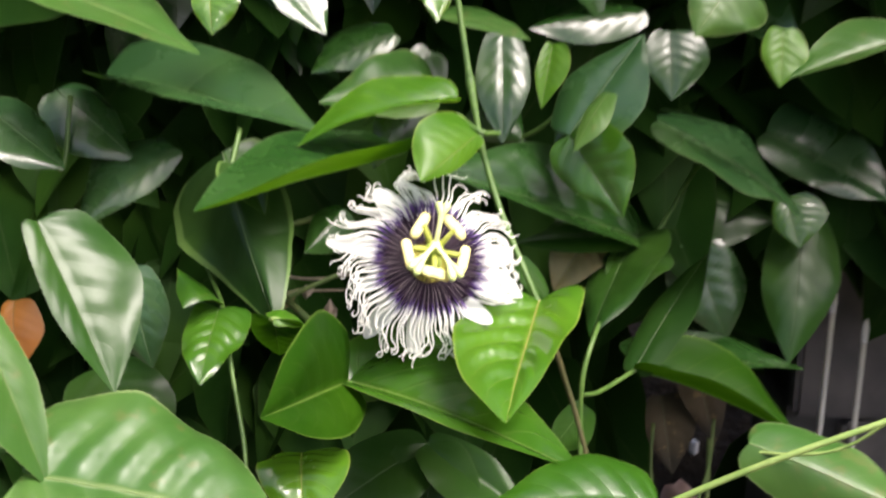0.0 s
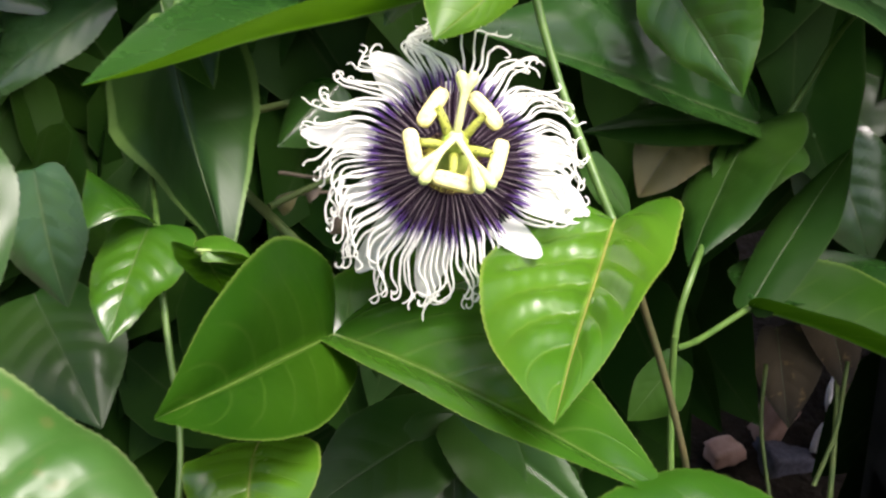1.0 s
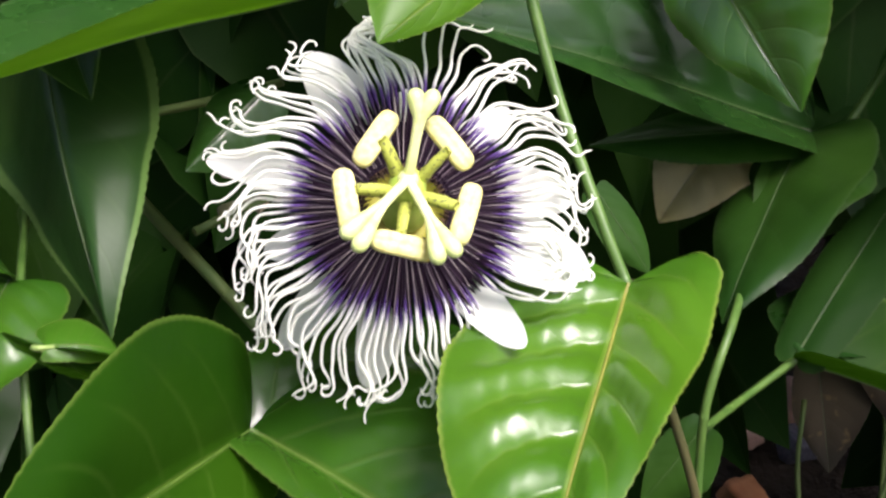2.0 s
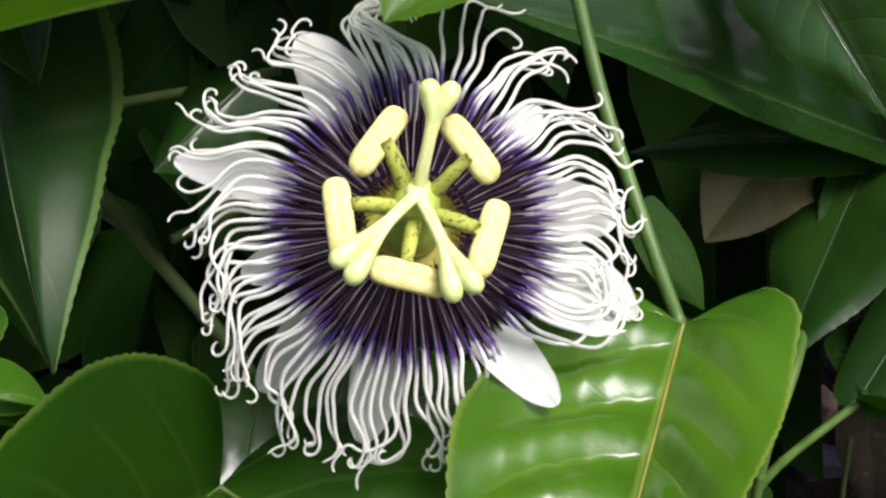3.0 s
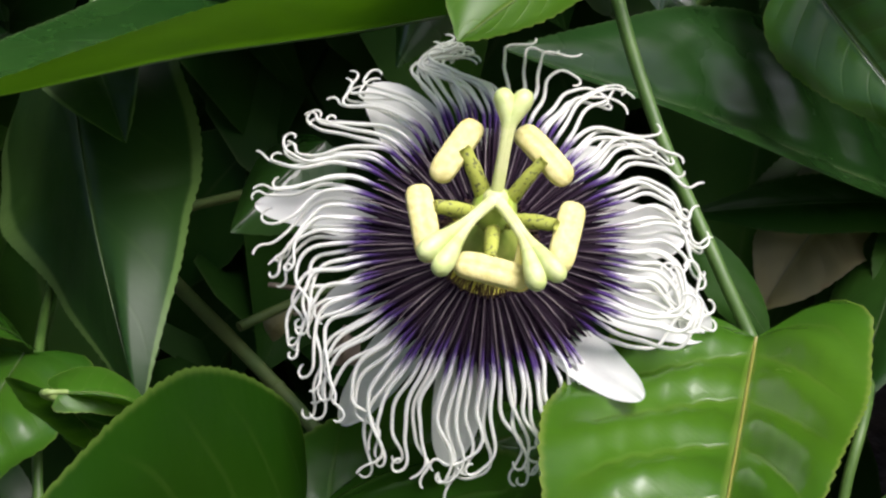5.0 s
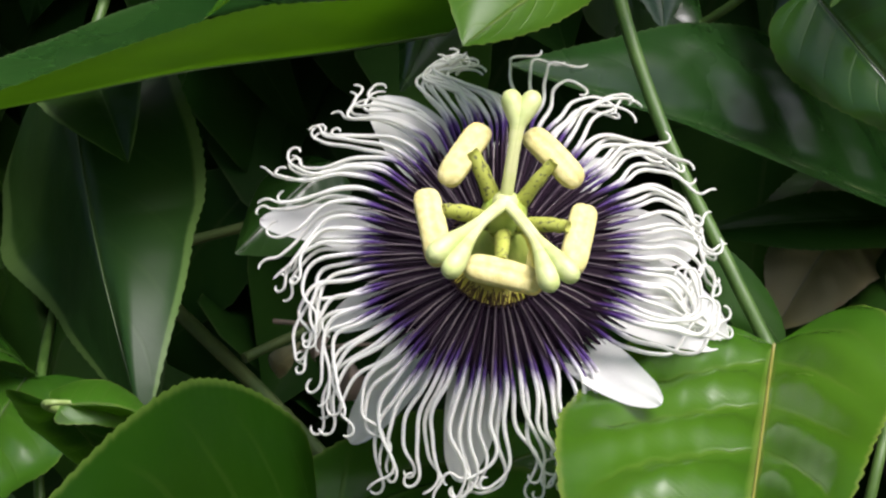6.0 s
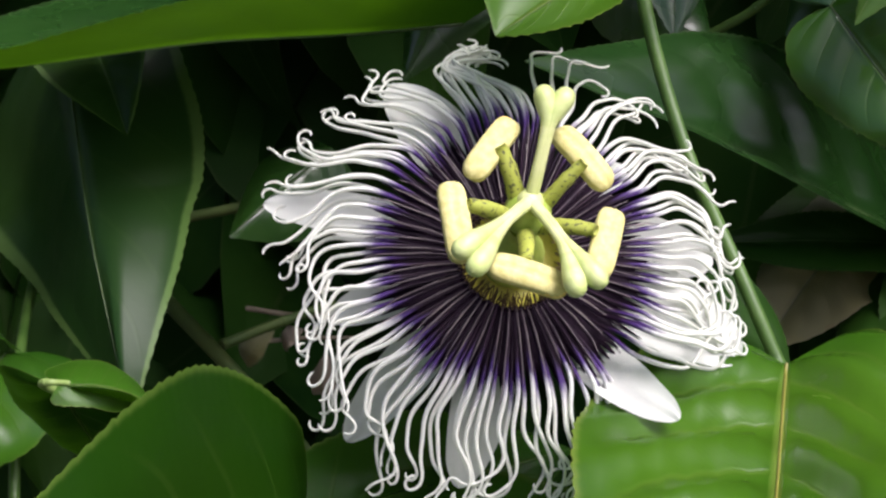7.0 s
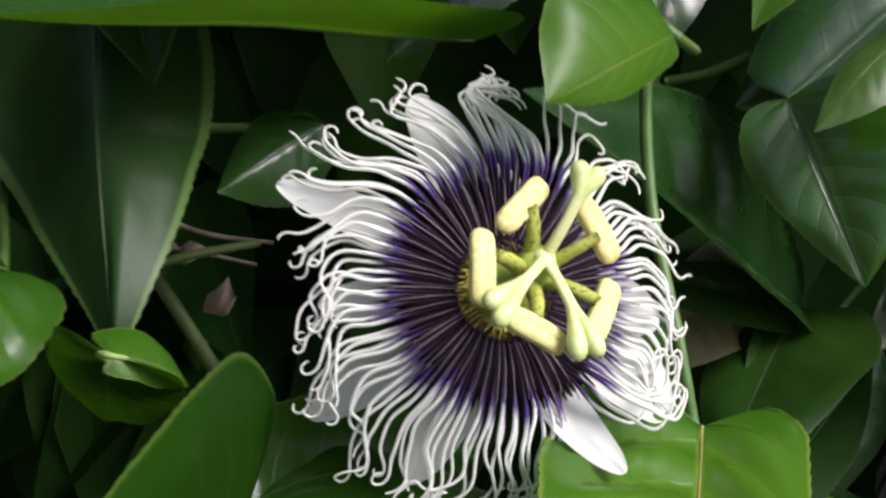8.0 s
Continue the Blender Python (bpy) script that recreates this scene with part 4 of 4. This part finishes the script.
vine_leaf("dead", "twisted withered leaf in the shadow", [
    dict(base=(.1259, .6000, 1.0095), tip=(.1370, .5800, .9739), left=(.1179, .5900, .9971), right=(.1412, .5900, .9981), bow=.15),
])
vine_leaf("bleached", "withered pinkish dead leaf behind the flower", [
    dict(base=(-.0570, .5200, 1.0500), tip=(-.0545, .5130, 1.0630), left=(-.0590, .5180, 1.0570), right=(-.0520, .5200, 1.0570), bow=.2, wave=3),
])
vine_leaf("bleached", "curled whitish scrap of dead leaf deep in the vine", [
    dict(base=(-.0690, .5300, 1.0590), tip=(-.0625, .5250, 1.0650), left=(-.0670, .5300, 1.0640), right=(-.0640, .5260, 1.0600), bow=.2, wave=3),
])
vine_leaf("dry", "withered yellowish leaf deep in the vine", [
    dict(base=(-.0790, .5300, 1.0540), tip=(-.0700, .5250, 1.0640), left=(-.0785, .5300, 1.0600), right=(-.0725, .5280, 1.0565), bow=.2, wave=2),
])
vine_leaf("rust", "withered orange leaf at the vine's outer edge", [
    dict(base=(-.1923, .5000, 1.0597), tip=(-.1876, .4900, 1.0311), left=(-.1972, .4950, 1.0438), right=(-.1770, .4950, 1.0481), bow=.1),
])


# ---- the vine's depth: leaves behind, their want of light put into a dark colour ----
def foliage(name, label, kind, boxes, n, size, seed):
    """Many leaves in one mesh; boxes: ranges (x0, x1, y0, y1, z0, z1)."""
    rng = random.Random(seed)
    verts, faces = [], []
    prof = [(0.0, 0.0), (0.04, 0.5), (0.2, 0.95), (0.4, 1.0), (0.65, 0.72), (0.85, 0.32), (1.0, 0.0)]
    for k in range(n):
        x0, x1, y0, y1, z0, z1 = boxes[k % len(boxes)]
        base = Vector((rng.uniform(x0, x1), rng.uniform(y0, y1), rng.uniform(z0, z1)))
        if any(g[0] < base.x < g[1] and g[2] < base.y < g[3] and g[4] < base.z < g[5] for g in (GAP, GAP_WALL)):
            continue
        deep = base.y - 0.45
        if 0.03 + 0.12 * deep < base.x < 0.13 + 0.3 * deep and 0.99 - 0.57 * deep < base.z < 1.16 - 0.42 * deep:
            continue
        length = rng.uniform(*size)
        m = Euler((radians(rng.uniform(-55, 25)), radians(rng.uniform(-50, 50)), radians(rng.uniform(-60, 60)))).to_matrix()
        half, fold, bow = length * rng.uniform(0.24, 0.36), rng.uniform(-0.1, 0.45), rng.uniform(-0.1, 0.16)
        first = len(verts)
        for u, w in prof:
            for v in (-1, -0.5, 0, 0.5, 1):
                d = Vector((v * w * half, -fold * abs(v) * w * half - bow * length * 4 * u * (1 - u), -u * length))
                verts.append(base + m @ d)
        for i in range(len(prof) - 1):
            for j in range(4):
                a = first + i * 5 + j
                faces.append((a, a + 5, a + 6, a + 1))
    mesh = bpy.data.meshes.new(name)
    mesh.from_pydata(verts, [], faces)
    layer = mesh.uv_layers.new(name="UVMap")
    for loop in mesh.loops:
        i = loop.vertex_index % (len(prof) * 5)
        layer.data[loop.index].uv = (prof[i // 5][0], (i % 5) / 4)
    for f in mesh.polygons:
        f.use_smooth = True
    mesh.materials.append(LEAF[kind])
    mesh.update()
    return tagged(new(name, mesh), label, "foliage", kind="stuff")


GAP = (0.06, 0.3, 0.44, 0.62, 0.82, 1.05)
GAP_WALL = (0.17, 0.5, 0.44, 0.8, 0.88, 1.1)
foliage("back_foliage", "dense vine foliage coloured dark as in deep shade", "shade", [(-0.65, 0.65, 0.6, 0.95, 0.12, 1.28)], 3300, (0.08, 0.13), 1)
# the higher boxes hang mostly out of view, added to shade the depth
foliage("upper_foliage", "dark green vine leaves above the flower", "mature", [(-0.5, 0.5, 0.57, 0.8, 1.2, 1.4), (-0.5, 0.5, 0.48, 0.8, 1.33, 1.44), (-0.5, 0.5, 0.5, 0.62, 1.25, 1.4)], 1900, (0.06, 0.09), 2)
# added out of view overhead, to keep sun off the leaves behind
foliage("overhanging_foliage", "unseen vine leaves added above the hedge to cast shade", "mature", [(-0.5, 0.5, 0.36, 0.54, 1.42, 1.56)], 260, (0.06, 0.09), 7)
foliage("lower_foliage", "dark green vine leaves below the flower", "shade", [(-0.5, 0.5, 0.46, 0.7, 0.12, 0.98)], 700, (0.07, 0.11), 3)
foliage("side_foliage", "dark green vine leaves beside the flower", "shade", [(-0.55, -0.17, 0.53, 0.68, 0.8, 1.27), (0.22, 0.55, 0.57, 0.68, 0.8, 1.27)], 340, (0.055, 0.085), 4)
# added canopy that keeps sun off the soil bank
foliage("rear_foliage", "thick vine foliage added behind the hedge to block the sun", "shade", [(-0.65, 0.9, 0.95, 1.6, 1.05, 1.3)], 1500, (0.08, 0.13), 6)
# added outside the view on three sides, to shut light out of the depth
foliage("outer_foliage", "unseen vine leaves added round the flower to block light", "mature", [(-0.75, -0.26, 0.42, 0.58, 0.4, 1.42), (0.27, 0.75, 0.42, 0.58, 0.4, 1.42), (-0.26, 0.27, 0.44, 0.58, 0.4, 0.88)], 1300, (0.07, 0.1), 8)
foliage("inner_foliage", "vine leaves behind the flower, coloured dark as if shaded", "shade", [(-0.24, 0.24, 0.57, 0.66, 0.95, 1.26)], 300, (0.06, 0.1), 5)


# ---- ground and what lies behind the vine ----
def sheet(name, corners, material, label):
    bm = bmesh.new()
    bm.faces.new([bm.verts.new(c) for c in corners])
    return tagged(part(name, bm, material, None, "", False), label, name.split("_")[0], kind="structure")


def box(bm, lo, hi, bevel=0.0):
    geo = bmesh.ops.create_cube(bm, size=1.0)["verts"]
    lo, hi = Vector(lo), Vector(hi)
    for v in geo:
        v.co = Vector([lo[k] + (hi[k] - lo[k]) * (v.co[k] + 0.5) for k in range(3)])
    if bevel:
        bmesh.ops.bevel(bm, geom=list({e for v in geo for e in v.link_edges}), offset=bevel, segments=2, affect="EDGES")


sheet("ground", [(-400, -400, 0), (400, -400, 0), (400, 400, 0), (-400, 400, 0)], EARTH, "bare brown garden earth")
bm = bmesh.new()
box(bm, (-6, 4.2, 0), (6, 4.4, 1.6))
tagged(part("wall_back", bm, WALL, None, "", False), "weathered grey plaster wall behind the vine", "wall", kind="structure")
for name, lo, hi in [("wall_front", (-6, -4.4, 0), (6, -4.2, 1.6)), ("wall_left", (-6.2, -4.2, 0), (-6, 4.2, 1.6)), ("wall_right", (6, -4.2, 0), (6.2, 4.2, 1.6))]:
    bm = bmesh.new()
    box(bm, lo, hi)
    tagged(part(name, bm, WALL, None, "", False), "weathered grey plaster garden wall", "wall", kind="structure")


# ---- behind the vine: a low block wall and white stakes that show through a gap ----
def block_wall():
    wall = new("wall_low")
    wall.location = (0.435, 0.7, 0)
    tagged(wall, "low grey block wall with dark joints behind the vine", "wall", kind="structure")
    bm = bmesh.new()
    box(bm, (-0.238, -0.03, 0.0), (0.238, 0.05, 1.058))
    part("mortar", bm, SLATE_DARK, wall, "dark recessed mortar", False)
    bm = bmesh.new()
    box(bm, (-0.058, -0.04, 0.003), (0.058, 0.04, 0.097), 0.003)
    first = part("block", bm, SLATE, wall, "", False)
    rng = random.Random(31)
    for row in range(10, -1, -1):
        for k in range(4):
            x = -0.18 + 0.12 * k + (0.03 if row % 2 else -0.0)
            if abs(x) > 0.19:
                x = math.copysign(0.18, x)
            ob = first if (row, k) == (10, 0) else new("block", first.data)
            ob.parent = wall
            ob.location = (x - (0.03 if row % 2 and k == 3 else 0), rng.uniform(-0.004, 0.004), row * 0.096)


block_wall()


def soil_bank():
    """An added mound of soil behind the vine, rising away from it; its near-black colour stands for shade."""
    bm = bmesh.new()
    rows = []
    for i in range(25):
        y = 1.0 + 0.9 * i / 24
        row = []
        for j in range(41):
            x = -1.0 + 2.0 * j / 40
            h = 0.44 + 0.58 * (y - 1.0) + 0.03 * noise.noise(Vector((x * 9, y * 9, 4))) + 0.012 * noise.noise(Vector((x * 40, y * 40, 1)))
            row.append(bm.verts.new((x, y, h if 0 < i < 24 and 0 < j < 40 else 0.0)))
        rows.append(row)
    grid_faces(bm, rows)
    tagged(part("soil_bank", bm, SOIL), "added mound of soil behind the vine, coloured near black for shade", "soil", kind="structure")


soil_bank()


def rubble(name, label, category, size, at, turn, mat, seed):
    """A broken piece with chipped corners, lying on the bank."""
    bm = bmesh.new()
    bmesh.ops.create_cube(bm, size=1.0)
    bmesh.ops.subdivide_edges(bm, edges=bm.edges[:], cuts=4, use_grid_fill=True)
    for v in bm.verts:
        chip = noise.noise(v.co * 2.2 + Vector((seed, 0, 0)))
        v.co = Vector([c * k for c, k in zip(v.co * (1 + 0.3 * chip - 0.22 * max(0.0, v.co.length - 0.62)), size)])
    piece = tagged(part(name, bm, mat), label, category)
    piece.matrix_world = pose(*at, *turn)
    return piece


rubble("broken_brick", "broken pale pink brick lying on dark soil", "brick", (0.024, 0.028, 0.05), (0.25, 1.277, 0.62), (20, 12, 30), BRICK, 3.1)
rubble("broken_brick", "chipped orange-pink brick end half buried in soil", "brick", (0.034, 0.03, 0.016), (0.2, 1.25, 0.595), (8, -14, 20), BRICK, 8.4)
rubble("terracotta_shard", "large orange terracotta shard on dark soil", "shard", (0.05, 0.04, 0.02), (0.205, 1.2, 0.555), (25, 8, 50), TERRACOTTA, 5.2)
rubble("terracotta_shard", "small orange terracotta shard on the soil bank", "shard", (0.03, 0.03, 0.035), (0.352, 1.3, 0.63), (10, 20, 10), TERRACOTTA, 1.7)
rubble("stone", "pale grey stone on dark soil", "stone", (0.012, 0.016, 0.03), (0.297, 1.262, 0.61), (5, 18, 0), WHITE_PAINT, 6.6)
rubble("stone", "small pale stone on the soil bank", "stone", (0.006, 0.01, 0.016), (0.283, 1.36, 0.66), (0, 8, 30), WHITE_PAINT, 2.9)
rubble("sacking", "crumpled grey sacking beside a brick", "cloth", (0.055, 0.04, 0.025), (0.262, 1.262, 0.585), (12, 10, 25), CLOTH, 9.3)


def hose_piece():
    """A cut length of white hose, bent into a hook."""
    hose = new("hose")
    hose.location = (0.325, 1.29, 0.64)
    tagged(hose, "bent cut piece of white plastic hose on the soil", "hose")
    line = smooth_path([(-0.005, 0.01, 0.035), (-0.018, 0.0, 0.012), (-0.016, -0.01, -0.012), (0.004, -0.02, -0.028), (0.035, -0.02, -0.034), (0.07, -0.02, -0.036)], 8)
    bm = bmesh.new()
    tube(bm, line, 0.0045, 12, cap=False)
    part("hose_wall", bm, WHITE_PAINT, hose)
    bm = bmesh.new()
    tube(bm, [line[0], line[0].lerp(line[1], 0.6)], [0.0049, 0.0049], 12)
    part("hose_end", bm, WHITE_PAINT, hose, "cut end of the hose")


hose_piece()


def garden_stake(foot, top):
    stake = new("garden_stake")
    stake.location = foot
    tagged(stake, "thin white plastic garden stake standing behind the leaves", "stake", "white stakes")
    axis = Vector(top) - Vector(foot)
    bm = bmesh.new()
    tube(bm, [axis * k / 6 for k in range(7)], 0.0014, 10)
    part("rod", bm, WHITE_PAINT, stake)
    bm = bmesh.new()
    tube(bm, [axis * 0.992, axis * 0.999, axis * 1.004], [0.0016, 0.0018, 0.001], 10)
    part("cap", bm, WHITE_PAINT, stake, "rounded white end cap")


garden_stake((0.195, 0.6, 0), (0.196, 0.601, 1.05))
garden_stake((0.2135, 0.603, 0), (0.2135, 0.6, 1.035))
